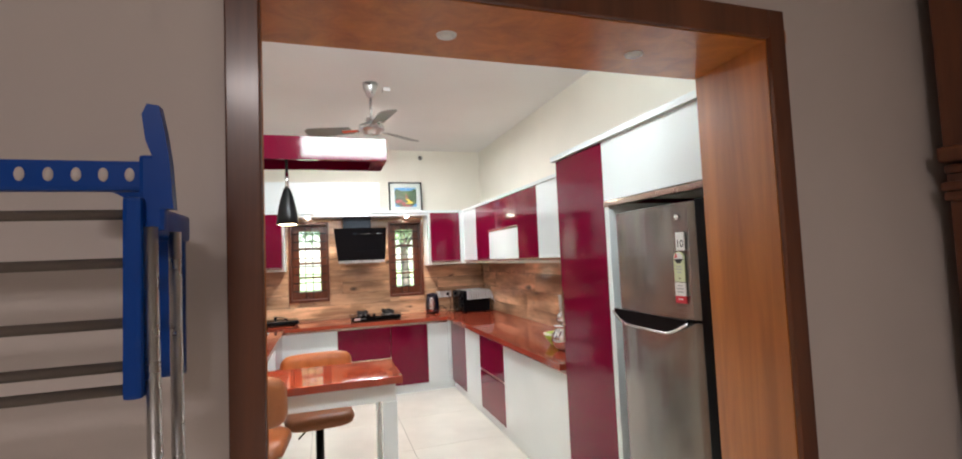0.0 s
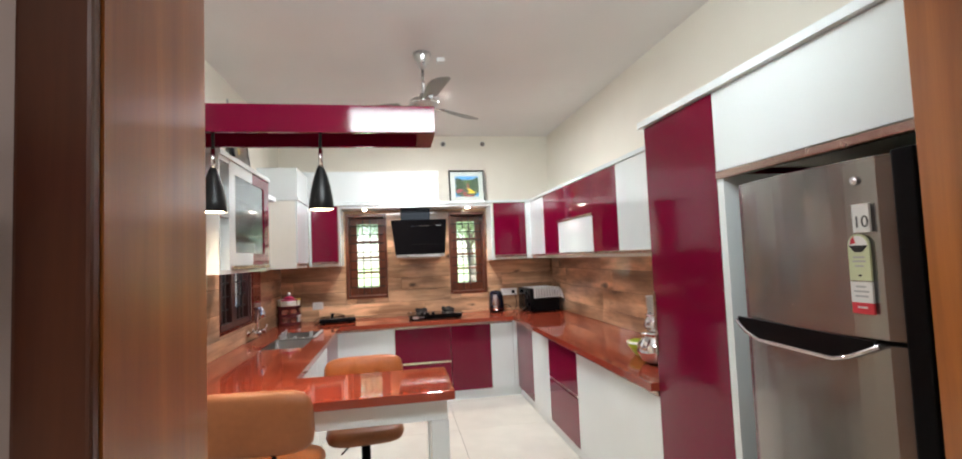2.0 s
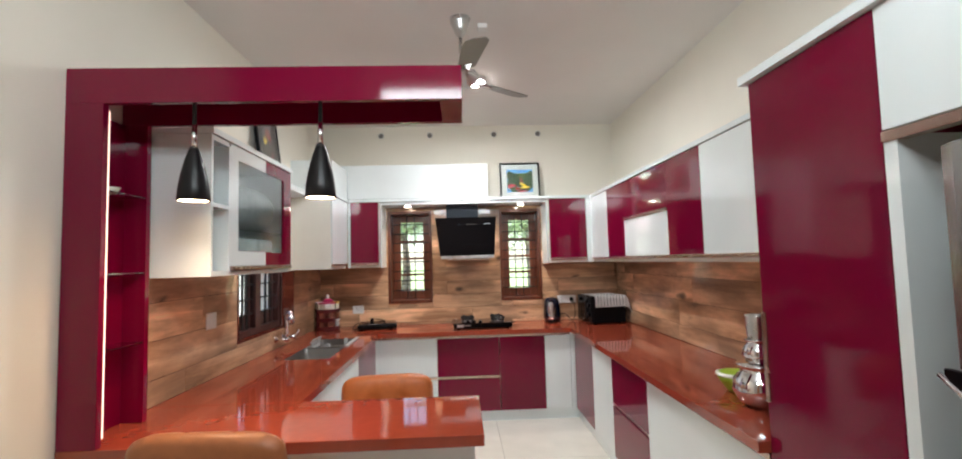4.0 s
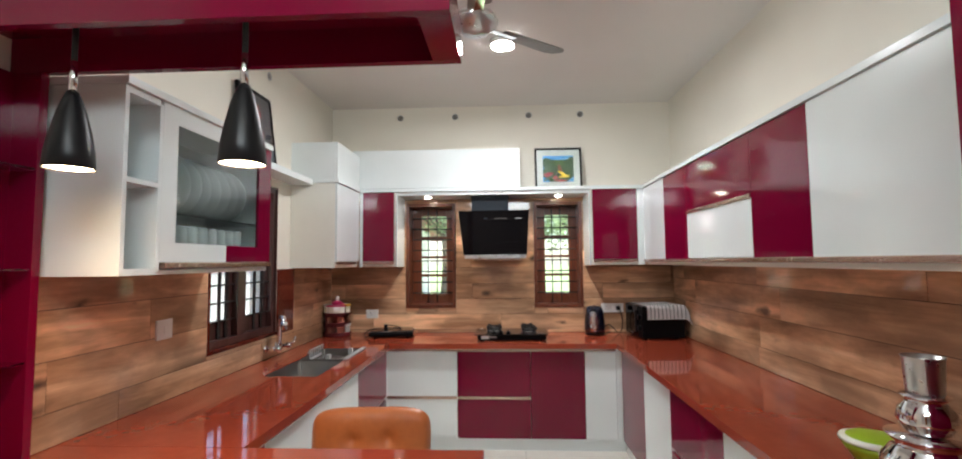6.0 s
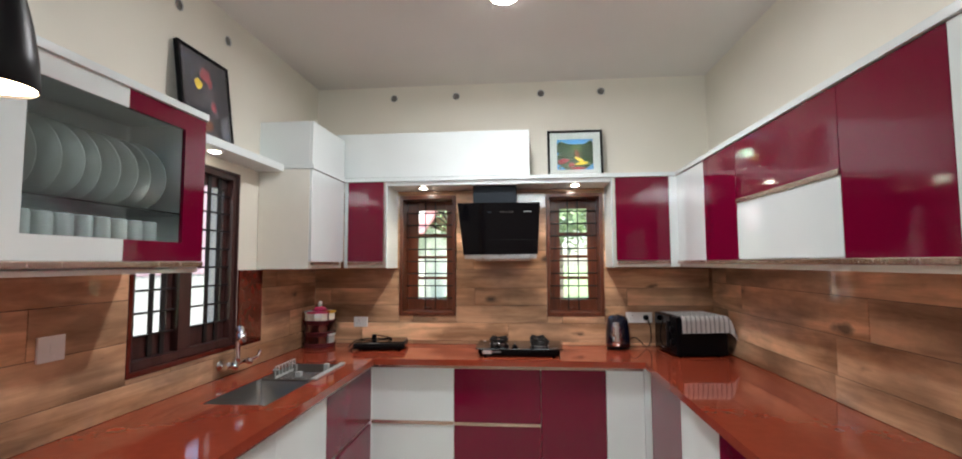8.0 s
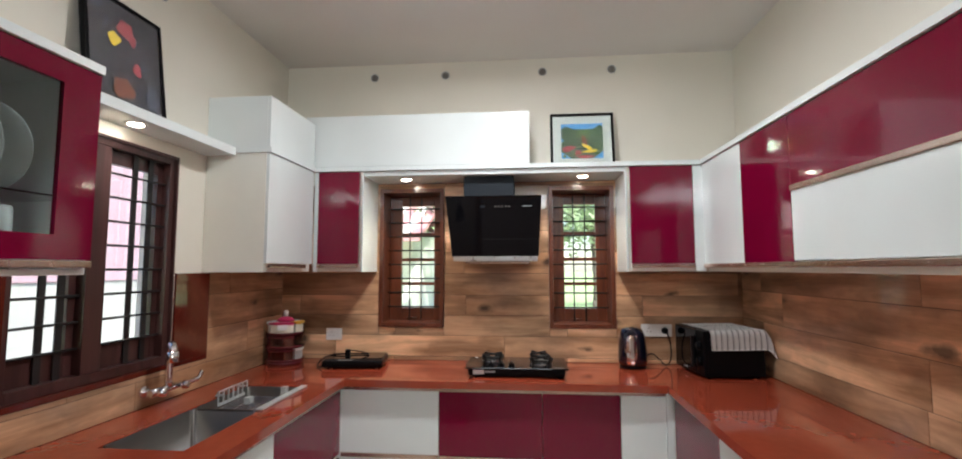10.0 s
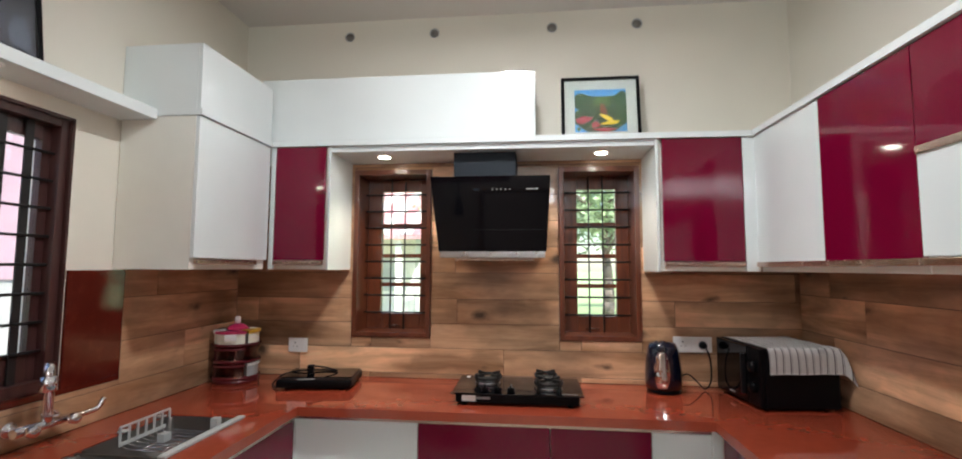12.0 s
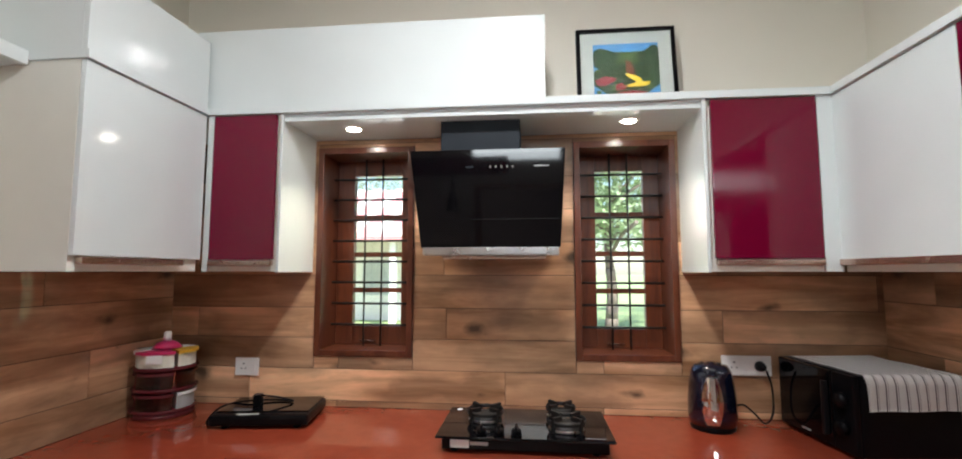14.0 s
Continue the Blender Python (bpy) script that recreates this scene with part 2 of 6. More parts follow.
M_CREAMPL = material("cream_plastic", (0.78, 0.78, 0.66), 0.35, noise_scale=15, amount=0.04)
M_NAVY = material("navy_enamel", (0.005, 0.007, 0.018), 0.15, coat=0.6, noise_scale=30, amount=0.1)
M_GREYPL = material("grey_plastic", (0.42, 0.44, 0.44), 0.4, noise_scale=20, amount=0.06)
M_PINK = material("magenta_plastic", (0.52, 0.03, 0.12), 0.3, noise_scale=20, amount=0.06)
M_PLUM = material("dark_plum_plastic", (0.10, 0.014, 0.02), 0.22, noise_scale=20, amount=0.1)
M_PAPER = material("white_paper", (0.80, 0.80, 0.78), 0.7, noise_scale=20, amount=0.03)
M_YELLOW = material("yellow_label", (0.70, 0.42, 0.04), 0.5, noise_scale=20, amount=0.1)
M_RED = material("red_label", (0.62, 0.03, 0.05), 0.5, noise_scale=20, amount=0.1)
M_LIME = material("pale_green_label", (0.60, 0.66, 0.42), 0.5, noise_scale=20, amount=0.1)
M_INK = material("black_ink", (0.012, 0.012, 0.012), 0.6, noise_scale=20, amount=0.1)
M_HOODGREY = material("blue_grey_metal", (0.020, 0.026, 0.034), 0.5, metal=0.0, spec=0.18, noise_scale=20, amount=0.08)


# ---------------------------------------------------------------- mesh helpers
def add_box(bm, x0, x1, y0, y1, z0, z1, bevel=0.0, m=None):
    """A box between two corners, with softened edges where bevel is given."""
    x0, x1, y0, y1, z0, z1 = min(x0, x1), max(x0, x1), min(y0, y1), max(y0, y1), min(z0, z1), max(z0, z1)
    made = bmesh.ops.create_cube(bm, size=1.0)
    bmesh.ops.scale(bm, vec=(x1 - x0, y1 - y0, z1 - z0), verts=made["verts"])
    bmesh.ops.translate(bm, vec=((x0 + x1) / 2, (y0 + y1) / 2, (z0 + z1) / 2), verts=made["verts"])
    verts = made["verts"]
    if bevel:
        edges = {e for v in verts for e in v.link_edges}
        res = bmesh.ops.bevel(bm, geom=list(edges), offset=bevel, segments=2, profile=0.6, affect="EDGES")
        verts = list({v for f in res["faces"] for v in f.verts})
    if m is not None:
        bmesh.ops.transform(bm, matrix=m, verts=verts)
    return verts


def add_lathe(bm, profile, cx=0, cy=0, cz=0, steps=32, m=None):
    """A turned body from rows of radius and height."""
    rings = []
    for r, z in profile:
        if r < 1e-5:
            rings.append([bm.verts.new((cx, cy, cz + z))])
        else:
            rings.append([bm.verts.new((cx + r * math.cos(2 * math.pi * k / steps), cy + r * math.sin(2 * math.pi * k / steps), cz + z)) for k in range(steps)])
    for a, b in zip(rings, rings[1:]):
        for k in range(steps):
            q = (k + 1) % steps
            if len(a) == 1 and len(b) == 1:
                continue
            if len(a) == 1:
                f = bm.faces.new((a[0], b[q], b[k]))
            elif len(b) == 1:
                f = bm.faces.new((a[k], a[q], b[0]))
            else:
                f = bm.faces.new((a[k], a[q], b[q], b[k]))
            f.smooth = True
    verts = [v for ring in rings for v in ring]
    if m is not None:
        bmesh.ops.transform(bm, matrix=m, verts=verts)
    return verts


def add_tube(bm, points, radius, steps=10, caps=True):
    """A round bar or cable along a line of points."""
    pts = [Vector(p) for p in points]
    rings, side = [], None
    for i, p in enumerate(pts):
        way = (pts[min(i + 1, len(pts) - 1)] - pts[max(i - 1, 0)]).normalized()
        side = (side - way * side.dot(way)) if side is not None else way.orthogonal()
        side = side.normalized() if side.length > 1e-6 else way.orthogonal().normalized()
        up = way.cross(side)
        rings.append([bm.verts.new(p + radius * (math.cos(2 * math.pi * k / steps) * side + math.sin(2 * math.pi * k / steps) * up)) for k in range(steps)])
    for a, b in zip(rings, rings[1:]):
        for k in range(steps):
            f = bm.faces.new((a[k], a[(k + 1) % steps], b[(k + 1) % steps], b[k]))
            f.smooth = True
    if caps:
        bm.faces.new(rings[0][::-1])
        bm.faces.new(rings[-1])


def curve_points(points, n=8):
    """Points along a smooth line through the given ones."""
    p = [Vector(q) for q in points]
    p = [2 * p[0] - p[1], *p, 2 * p[-1] - p[-2]]
    out = []
    for i in range(1, len(p) - 2):
        for k in range(n):
            t = k / n
            a, b, c, d = p[i - 1], p[i], p[i + 1], p[i + 2]
            out.append(0.5 * ((2 * b) + (c - a) * t + (2 * a - 5 * b + 4 * c - d) * t * t + (3 * b - a - 3 * c + d) * t ** 3))
    return out + [p[-2]]


def add_poly(bm, outline, depth, m):
    """A flat plate from an outline in x and y, depth thick along z, laid by m."""
    a = [bm.verts.new((x, y, 0)) for x, y in outline]
    b = [bm.verts.new((x, y, depth)) for x, y in outline]
    bm.faces.new(a[::-1])
    bm.faces.new(b)
    for k in range(len(a)):
        q = (k + 1) % len(a)
        bm.faces.new((a[k], a[q], b[q], b[k]))
    bmesh.ops.transform(bm, matrix=m, verts=a + b)


def part(name, bm, mat, parent=None, label="", smooth=False):
    """Links a bmesh as one mesh object, under a thing or a part where one is given."""
    bmesh.ops.recalc_face_normals(bm, faces=bm.faces)
    me = bpy.data.meshes.new(name)
    bm.to_mesh(me)
    bm.free()
    me.materials.append(mat)
    if smooth:
        for f in me.polygons:
            f.use_smooth = True
    ob = new(name, me)
    if parent is not None:
        ob.parent = parent
    return tagged(ob, label=label)


def boxed(name, mat, parent, x0, x1, y0, y1, z0, z1, bevel=0.0, label=""):
    bm = bmesh.new()
    add_box(bm, x0, x1, y0, y1, z0, z1, bevel)
    return part(name, bm, mat, parent, label)


def lathed(name, mat, parent, profile, cx=0, cy=0, cz=0, steps=32, label="", m=None):
    bm = bmesh.new()
    add_lathe(bm, profile, cx, cy, cz, steps, m)
    return part(name, bm, mat, parent, label)


def tubed(name, mat, parent, points, radius, steps=10, label=""):
    bm = bmesh.new()
    add_tube(bm, points, radius, steps)
    return part(name, bm, mat, parent, label)


def thing(name, label, category, group="", kind=""):
    return tagged(new(name), label, category, group, kind)


def wall(name, mat, axis, face, back, u0, u1, z0, z1, holes, label):
    """A wall with real openings; holes: u0, u1, z0, z1. axis: the way that the wall faces along."""
    bm = bmesh.new()
    us = sorted({u0, u1, *[h for q in holes for h in q[:2]]})
    zs = sorted({z0, z1, *[h for q in holes for h in q[2:]]})
    for ua, ub in zip(us, us[1:]):
        for za, zb in zip(zs, zs[1:]):
            if any(q[0] <= (ua + ub) / 2 <= q[1] and q[2] <= (za + zb) / 2 <= q[3] for q in holes):
                continue
            if axis == "y":
                add_box(bm, ua, ub, face, back, za, zb)
            else:
                add_box(bm, face, back, ua, ub, za, zb)
    bmesh.ops.remove_doubles(bm, verts=bm.verts, dist=1e-5)
    bm.verts.index_update()
    seen = {}
    for f in bm.faces:
        seen.setdefault(tuple(sorted(v.index for v in f.verts)), []).append(f)
    bmesh.ops.delete(bm, geom=[f for fs in seen.values() if len(fs) > 1 for f in fs], context="FACES_ONLY")
    return tagged(part(name, bm, mat), label, "wall", kind="structure")


# ---------------------------------------------------------------- plan
XL, XR, YB, H = -0.50, 2.70, 6.69, 3.00
DOOR = (0.540, 1.868, 2.135)
SPLAY = (0.502, 1.940, 2.155)
CT = 0.86
UP0, UP1 = 1.478, 2.135
LEDGE = 2.165
WIN = {"window_1": (0.225, 0.69), "window_2": (1.425, 1.87)}
WZ0, WZ1 = 1.09, 2.065
LW = (4.80, 5.60, 1.03, 2.065)

# ---------------------------------------------------------------- structure
wall("wall_back", M_WALL, "y", YB, YB + 0.22, XL - 0.2, XR + 0.2, -0.05, H, [(a, b, WZ0, WZ1) for a, b in WIN.values()], "cream painted wall with two narrow windows")
wall("wall_left", M_WALL, "x", XL, XL - 0.2, YD1, YB, -0.05, H, [LW], "cream painted wall with a barred window")
wall("wall_right", M_WALL, "x", XR, XR + 0.2, YD1, YB, -0.05, H, [], "cream painted wall behind the cabinets")
wall("wall_door", M_HALL, "y", YD0, YD1, -2.6, 3.3, -0.05, H, [(SPLAY[0] - 0.02, SPLAY[1] + 0.02, -0.05, SPLAY[2] + 0.02)], "greyish hall wall with a wide timber-lined opening")
wall("wall_hall_left", M_HALL, "x", -2.6, -2.8, -3.4, YD0, -0.05, H, [], "greyish painted hall wall")
wall("wall_hall_right", M_HALL, "x", 3.3, 3.5, -3.4, YD0, -0.05, H, [], "greyish painted hall wall")
wall("wall_hall_rear", M_HALL, "y", -3.4, -3.6, -2.8, 3.5, -0.05, H, [], "greyish painted hall wall")
for nm, x0, x1, y0, y1 in (("ceiling", XL - 0.2, XR + 0.2, YD0 + 0.1, YB + 0.2), ("ceiling_hall", -2.8, 3.5, -3.6, YD0 + 0.1)):
    bm = bmesh.new()
    add_box(bm, x0, x1, y0, y1, H, H + 0.12)
    tagged(part(nm, bm, M_CEIL), "plain white painted ceiling", "ceiling", kind="structure")

floor = boxed("floor", M_GROUT, None, -2.8, 3.5, -3.6, YB + 0.2, -0.06, -0.004)
tagged(floor, "cream vitrified floor tiles with thin grey joints", "floor", kind="structure")


def door_lining():
    """The timber lining of the wide opening, with proud dark trim on the hall side."""
    x0, x1, z = DOOR
    t = thing("door_1", "wide doorway lined in polished teak with dark trim", "doorway", kind="structure")
    s0, s1, sz = SPLAY
    ya, yb = YD0 - 0.006, YD1 + 0.006
    for inner, outer, edge in ((x0, s0, s0 - 0.02), (x1, s1, s1 + 0.02)):
        bm = bmesh.new()
        hall = edge if edge < inner and edge > x0 - 0.06 else x1 + 0.056
        add_poly(bm, [(inner, ya), (outer, yb), (edge, yb), (edge, YD0 + 0.004), (hall, YD0 + 0.004), (hall, ya)], sz + 0.018, Matrix.Identity(4))
        part("jamb", bm, M_TEAK, t)
    bm = bmesh.new()
    add_poly(bm, [(ya, z), (yb, sz), (yb, sz + 0.019), (ya, sz + 0.019)], s1 - s0 + 0.02, Matrix(((0, 0, 1, s0 - 0.01), (1, 0, 0, 0), (0, 1, 0, 0), (0, 0, 0, 1))))
    part("head_lining", bm, M_TEAK, t)
    boxed("plaster_edge", M_HALL, t, x1 + 0.057, s1 + 0.02, YD0, YD0 + 0.0035, 0, sz + 0.02, label="greyish wall plaster")
    y0, y1 = YD0 - 0.022, YD0 - 0.006
    boxed("trim_side", M_DARKWOOD, t, x0 - 0.066, x0 - 0.002, y0, y1, 0, z + 0.085, 0.004, "dark brown trim")
    boxed("trim_side", M_DARKWOOD, t, x1 + 0.002, x1 + 0.06, y0, y1, 0, z + 0.085, 0.004, "dark brown trim")
    boxed("trim_head", M_DARKWOOD, t, x0 - 0.002, x1 + 0.002, y0, y1, z + 0.002, z + 0.085, 0.004, "dark brown trim")


door_lining()


def small_downlight(x, y, z, power=0.0, lit=True, r=0.038):
    t = thing("downlight", "small round recessed downlight, " + ("lit warm white" if lit else "switched off"), "downlight", group="recessed downlights")
    t.location = (x, y, z)
    lathed("ring", M_SWITCH, t, [(r * 0.78, -0.001), (r * 0.82, -0.006), (r * 1.1, -0.005), (r * 1.16, 0.0)], steps=28)
    lathed("diffuser", M_SPOTLED if lit else M_SWITCH, t, [(0, -0.011), (r * 0.45, -0.010), (r * 0.74, -0.006), (r * 0.8, 0.0)], steps=28)
    if power:
        spot_lamp("downlight_light", x, y, z - 0.016, power, (1.0, 0.88, 0.70))


for px, py in ((0.973, 1.63), (1.56, 1.63)):
    small_downlight(px, py, (DOOR[2] + SPLAY[2]) / 2 + 0.001, lit=False, r=0.024)


def rails_window(name, x0, x1):
    """A narrow window: deep timber frame, sash with cross rails, iron grille, clear panes."""
    t = thing(name, "narrow timber window with a dark iron grille", "window", kind="structure")
    f = 0.028
    for nm, a, b, c, d in (("frame_side", x0, x0 + f, WZ0, WZ1), ("frame_side", x1 - f, x1, WZ0, WZ1), ("frame_head", x0 + f, x1 - f, WZ1 - f, WZ1), ("window_sill", x0 + f, x1 - f, WZ0, WZ0 + f)):
        boxed(nm, M_WINWOOD, t, a, b, YB - 0.02, YB + 0.215, c, d, 0.003)
    a, b, c, d = x0 + f, x1 - f, WZ0 + f, WZ1 - f
    y0, y1 = YB + 0.160, YB + 0.200
    w = 0.088
    for nm, p, q, r, s in (("stile", a, a + w, c, d), ("stile", b - 0.075, b, c, d), ("rail", a + w, b - 0.075, c, c + 0.09), ("rail", a + w, b - 0.075, d - 0.075, d)):
        boxed(nm, M_WINWOOD, t, p, q, y0, y1, r, s, 0.003)
    ga, gb, gc, gd = a + w, b - 0.075, c + 0.09, d - 0.075
    for k in (0.235, 0.47, 0.72):
        z = gc + (gd - gc) * k
        boxed("glazing_bar", M_WINWOOD, t, ga, gb, y0 + 0.008, y1 - 0.008, z - 0.012, z + 0.012, 0.002)
    pane = boxed("pane", M_CLEAR, t, ga, gb, y0 + 0.017, y0 + 0.021, gc, gd)
    pane.visible_shadow = False
    for k in range(1, 9):
        z = c + (d - c) * k / 9
        tubed("grille_bar", M_IRON, t, [(a - 0.004, YB + 0.112, z), (b + 0.004, YB + 0.112, z)], 0.0055, 8)
    for k in (0.36, 0.57):
        x = a + (b - a) * k + 0.012
        tubed("grille_bar", M_IRON, t, [(x, YB + 0.122, c - 0.004), (x, YB + 0.122, d + 0.004)], 0.0045, 8)
    tubed("latch", M_CHROME, t, [(a + 0.13, y0 - 0.006, c + 0.02), (a + 0.21, y0 - 0.006, c + 0.02)], 0.004, 8)


for nm, (x0, x1) in WIN.items():
    rails_window(nm, x0, x1)


def side_window():
    """The two-leaf barred window over the sink, with a granite surround."""
    y0, y1, z0, z1 = LW
    t = thing("window_3", "dark timber two-leaf window with iron bars over the sink", "window", kind="structure")
    f = 0.042
    xa, xb = XL - 0.095, XL - 0.015
    for nm, a, b, c, d in (("frame_side", y0, y0 + f, z0, z1), ("frame_side", y1 - f, y1, z0, z1), ("frame_head", y0 + f, y1 - f, z1 - f, z1), ("frame_sill", y0 + f, y1 - f, z0, z0 + f), ("mullion", 5.125, 5.215, z0 + f, z1 - f)):
        boxed(nm, M_PLUMWOOD, t, xa, xb, a, b, c, d, 0.003)
    for a, b in ((y0 + f, 5.125), (5.215, y1 - f)):
        w = 0.034
        for p, q, r, s in ((a, a + w, z0 + f, z1 - f), (b - w, b, z0 + f, z1 - f), (a + w, b - w, z0 + f, z0 + f + 0.10), (a + w, b - w, z1 - f - 0.06, z1 - f)):
            boxed("sash", M_PLUMWOOD, t, xa + 0.008, xa + 0.04, p, q, r, s, 0.002)
        pane = boxed("pane", M_CLEAR, t, xa + 0.022, xa + 0.026, a + w, b - w, z0 + f + 0.10, z1 - f - 0.06)
        pane.visible_shadow = False
        for k in range(1, 9):
            z = z0 + f + (z1 - z0 - 2 * f) * k / 9
            tubed("grille_bar", M_IRON, t, [(xa + 0.055, a - 0.004, z), (xa + 0.055, b + 0.004, z)], 0.0055, 8)
        for k in (0.47, 0.74):
            y = a + (b - a) * k
            boxed("grille_upright", M_IRON, t, xa + 0.045, xa + 0.052, y - 0.014, y + 0.014, z0 + f, z1 - f)
    for nm, p, q, r, u in (("reveal_board", y1 - 0.012, y1 - 0.0005, z0 + 0.001, z1), ("reveal_board", y0 + 0.0005, y0 + 0.012, z0 + 0.001, z1), ("reveal_head", y0 + 0.0125, y1 - 0.0125, z1 - 0.012, z1 - 0.0005)):
        boxed(nm, M_PLUMWOOD, t, xb + 0.0005, XL - 0.0005, p, q, r, u, 0.001)
    s = thing("window_surround", "polished dark red granite window surround", "window surround", kind="structure")
    boxed("granite_sill", M_GRANWIN, s, XL - 0.07, XL + 0.012, y0 - 0.02, y1 + 0.26, z0 - 0.022, z0, 0.002)
    boxed("granite_slab", M_GRANWIN, s, XL - 0.004, XL + 0.012, y1 + 0.002, y1 + 0.26, z0, UP0 - 0.004, 0.002)
    boxed("granite_slab", M_GRANWIN, s, XL - 0.07, XL + 0.012, y0 - 0.02, y0, z0, UP0 - 0.004, 0.002)


side_window()


# ---------------------------------------------------------------- cabinets
def front(name, mat, parent, axis, f, a, b, z0, z1, th=0.018, label=""):
    """A door or drawer front; f: the place of its face, which looks towards the room's middle; a, b: its ends along the run."""
    g = 0.0015
    if axis == "right":
        return boxed(name, mat, parent, f, f + th, a + g, b - g, z0 + g, z1 - g, 0.0015, label)
    if axis == "left":
        return boxed(name, mat, parent, f - th, f, a + g, b - g, z0 + g, z1 - g, 0.0015, label)
    return boxed(name, mat, parent, a + g, b - g, f, f + th, z0 + g, z1 - g, 0.0015, label)


def carcass(parent, axis, f, a, b, z0, z1, back):
    g = 0.001
    if axis in ("right", "left"):
        s = 0.019 if axis == "right" else -0.019
        return boxed("body", M_CARCASS, parent, f + s, back, a + g, b - g, z0, z1)
    return boxed("body", M_CARCASS, parent, a + g, b - g, f + 0.019, back, z0, z1)


def pull(parent, axis, f, a, b, z):
    """The metal finger-pull strip that runs along an edge."""
    if axis == "right":
        return boxed("handle_strip", M_ALU, parent, f - 0.008, f + 0.016, a + 0.003, b - 0.003, z - 0.011, z + 0.011, 0.003, "copper-toned metal strip")
    if axis == "left":
        return boxed("handle_strip", M_ALU, parent, f - 0.016, f + 0.008, a + 0.003, b - 0.003, z - 0.011, z + 0.011, 0.003, "copper-toned metal strip")
    return boxed("handle_strip", M_ALU, parent, a + 0.003, b - 0.003, f - 0.008, f + 0.016, z - 0.011, z + 0.011, 0.003, "copper-toned metal strip")


BASE0, BASE1 = 0.10, 0.80
names = {M_MAROON: "glossy maroon", M_WHITE: "glossy white"}


def base_unit(axis, f, a, b, back, mat, splits=(), body=True):
    lab = f"{names[mat]} base cabinet under the granite worktop" + (", with two drawers" if splits else "")
    t = thing("base_cabinet", lab, "cabinet", group="base cabinets")
    carcass(t, axis, f, a, b, BASE0, 0.63 if axis == "left" and a > 4.7 else 0.815, back)
    zs = [BASE0, *splits, BASE1 - 0.012]
    for z0, z1 in zip(zs, zs[1:]):
        front("drawer_front" if splits else "door", mat, t, axis, f, a, b, z0, z1 - (0.022 if z1 in splits else 0))
    return t


# right run
for a, b, mat, sp in ((5.50, 6.11, M_MAROON, ()), (4.985, 5.50, M_WHITE, ()), (4.32, 4.985, M_MAROON, (0.475,)), (3.175, 4.32, M_WHITE, ())):
    base_unit("right", 2.07, a, b, XR - 0.004, mat, sp)
# back run
u = base_unit("back", 6.13, 0.15, 0.757, YB - 0.004, M_WHITE, (0.43,))
pull(u, "back", 6.13, 0.15, 0.757, 0.42)
u = base_unit("back", 6.13, 0.757, 1.35, YB - 0.004, M_MAROON, (0.43,))
pull(u, "back", 6.13, 0.757, 1.35, 0.42)
base_unit("back", 6.13, 1.35, 1.783, YB - 0.004, M_MAROON)
base_unit("back", 6.13, 1.783, 2.03, YB - 0.004, M_WHITE)
# left run
for a, b, mat, sp in ((5.36, 6.11, M_MAROON, (0.43,)), (4.83, 5.36, M_WHITE, (0.43,)), (4.12, 4.83, M_WHITE, ()), (3.90, 4.12, M_MAROON, ())):
    base_unit("left", 0.18, a, b, XL + 0.004, mat, sp)

t = thing("plinth", "white painted plinth boards under the base cabinets", "plinth", kind="structure")
boxed("plinth_board", M_WHITE, t, 2.10, 2.118, 3.175, 6.14, 0, 0.099)
boxed("plinth_board", M_WHITE, t, 0.15, 2.10, 6.155, 6.173, 0, 0.099)
boxed("plinth_board", M_WHITE, t, 0.132, 0.15, 3.90, 6.173, 0, 0.099)
boxed("corner_post", M_WHITE, t, 2.03, 2.07, 6.12, 6.155, 0.0995, 0.815)
boxed("corner_post", M_WHITE, t, 0.18, 0.15, 6.12, 6.155, 0.0995, 0.815)
t = thing("edge_profile", "metal gap profile under the worktop", "profile", kind="structure")
boxed("profile", M_ALU, t, 0.16, 2.03, 6.124, 6.15, 0.79, 0.814, 0.002)
boxed("profile", M_ALU, t, 2.066, 2.09, 3.18, 6.12, 0.79, 0.814, 0.002)
boxed("profile", M_ALU, t, 0.16, 0.184, 3.91, 6.12, 0.79, 0.814, 0.002)


SINK = (-0.27, 0.06, 4.96, 5.89)


def worktop():
    """One U-shaped granite top with the sink cut out and the bar as its fourth arm."""
    top = thing("worktop", "polished red-brown granite worktop running round three walls", "worktop")
    z0, z1 = 0.82, CT
    x0, x1, y0, y1 = SINK
    fy, fl, fr = 6.065, 0.215, 2.025
    boxed("slab", M_GRANITE, top, XL, XR, fy, YB, z0, z1)
    boxed("slab", M_GRANITE, top, fr, XR, 3.175, fy, z0, z1)
    bm = bmesh.new()
    add_box(bm, XL, x0, 3.90, fy, z0, z1)
    add_box(bm, x1, fl, 3.90, fy, z0, z1)
    add_box(bm, x0, x1, 3.90, y0, z0, z1)
    add_box(bm, x0, x1, y1, fy, z0, z1)
    bmesh.ops.remove_doubles(bm, verts=bm.verts, dist=1e-5)
    part("slab", bm, M_GRANITE, top)


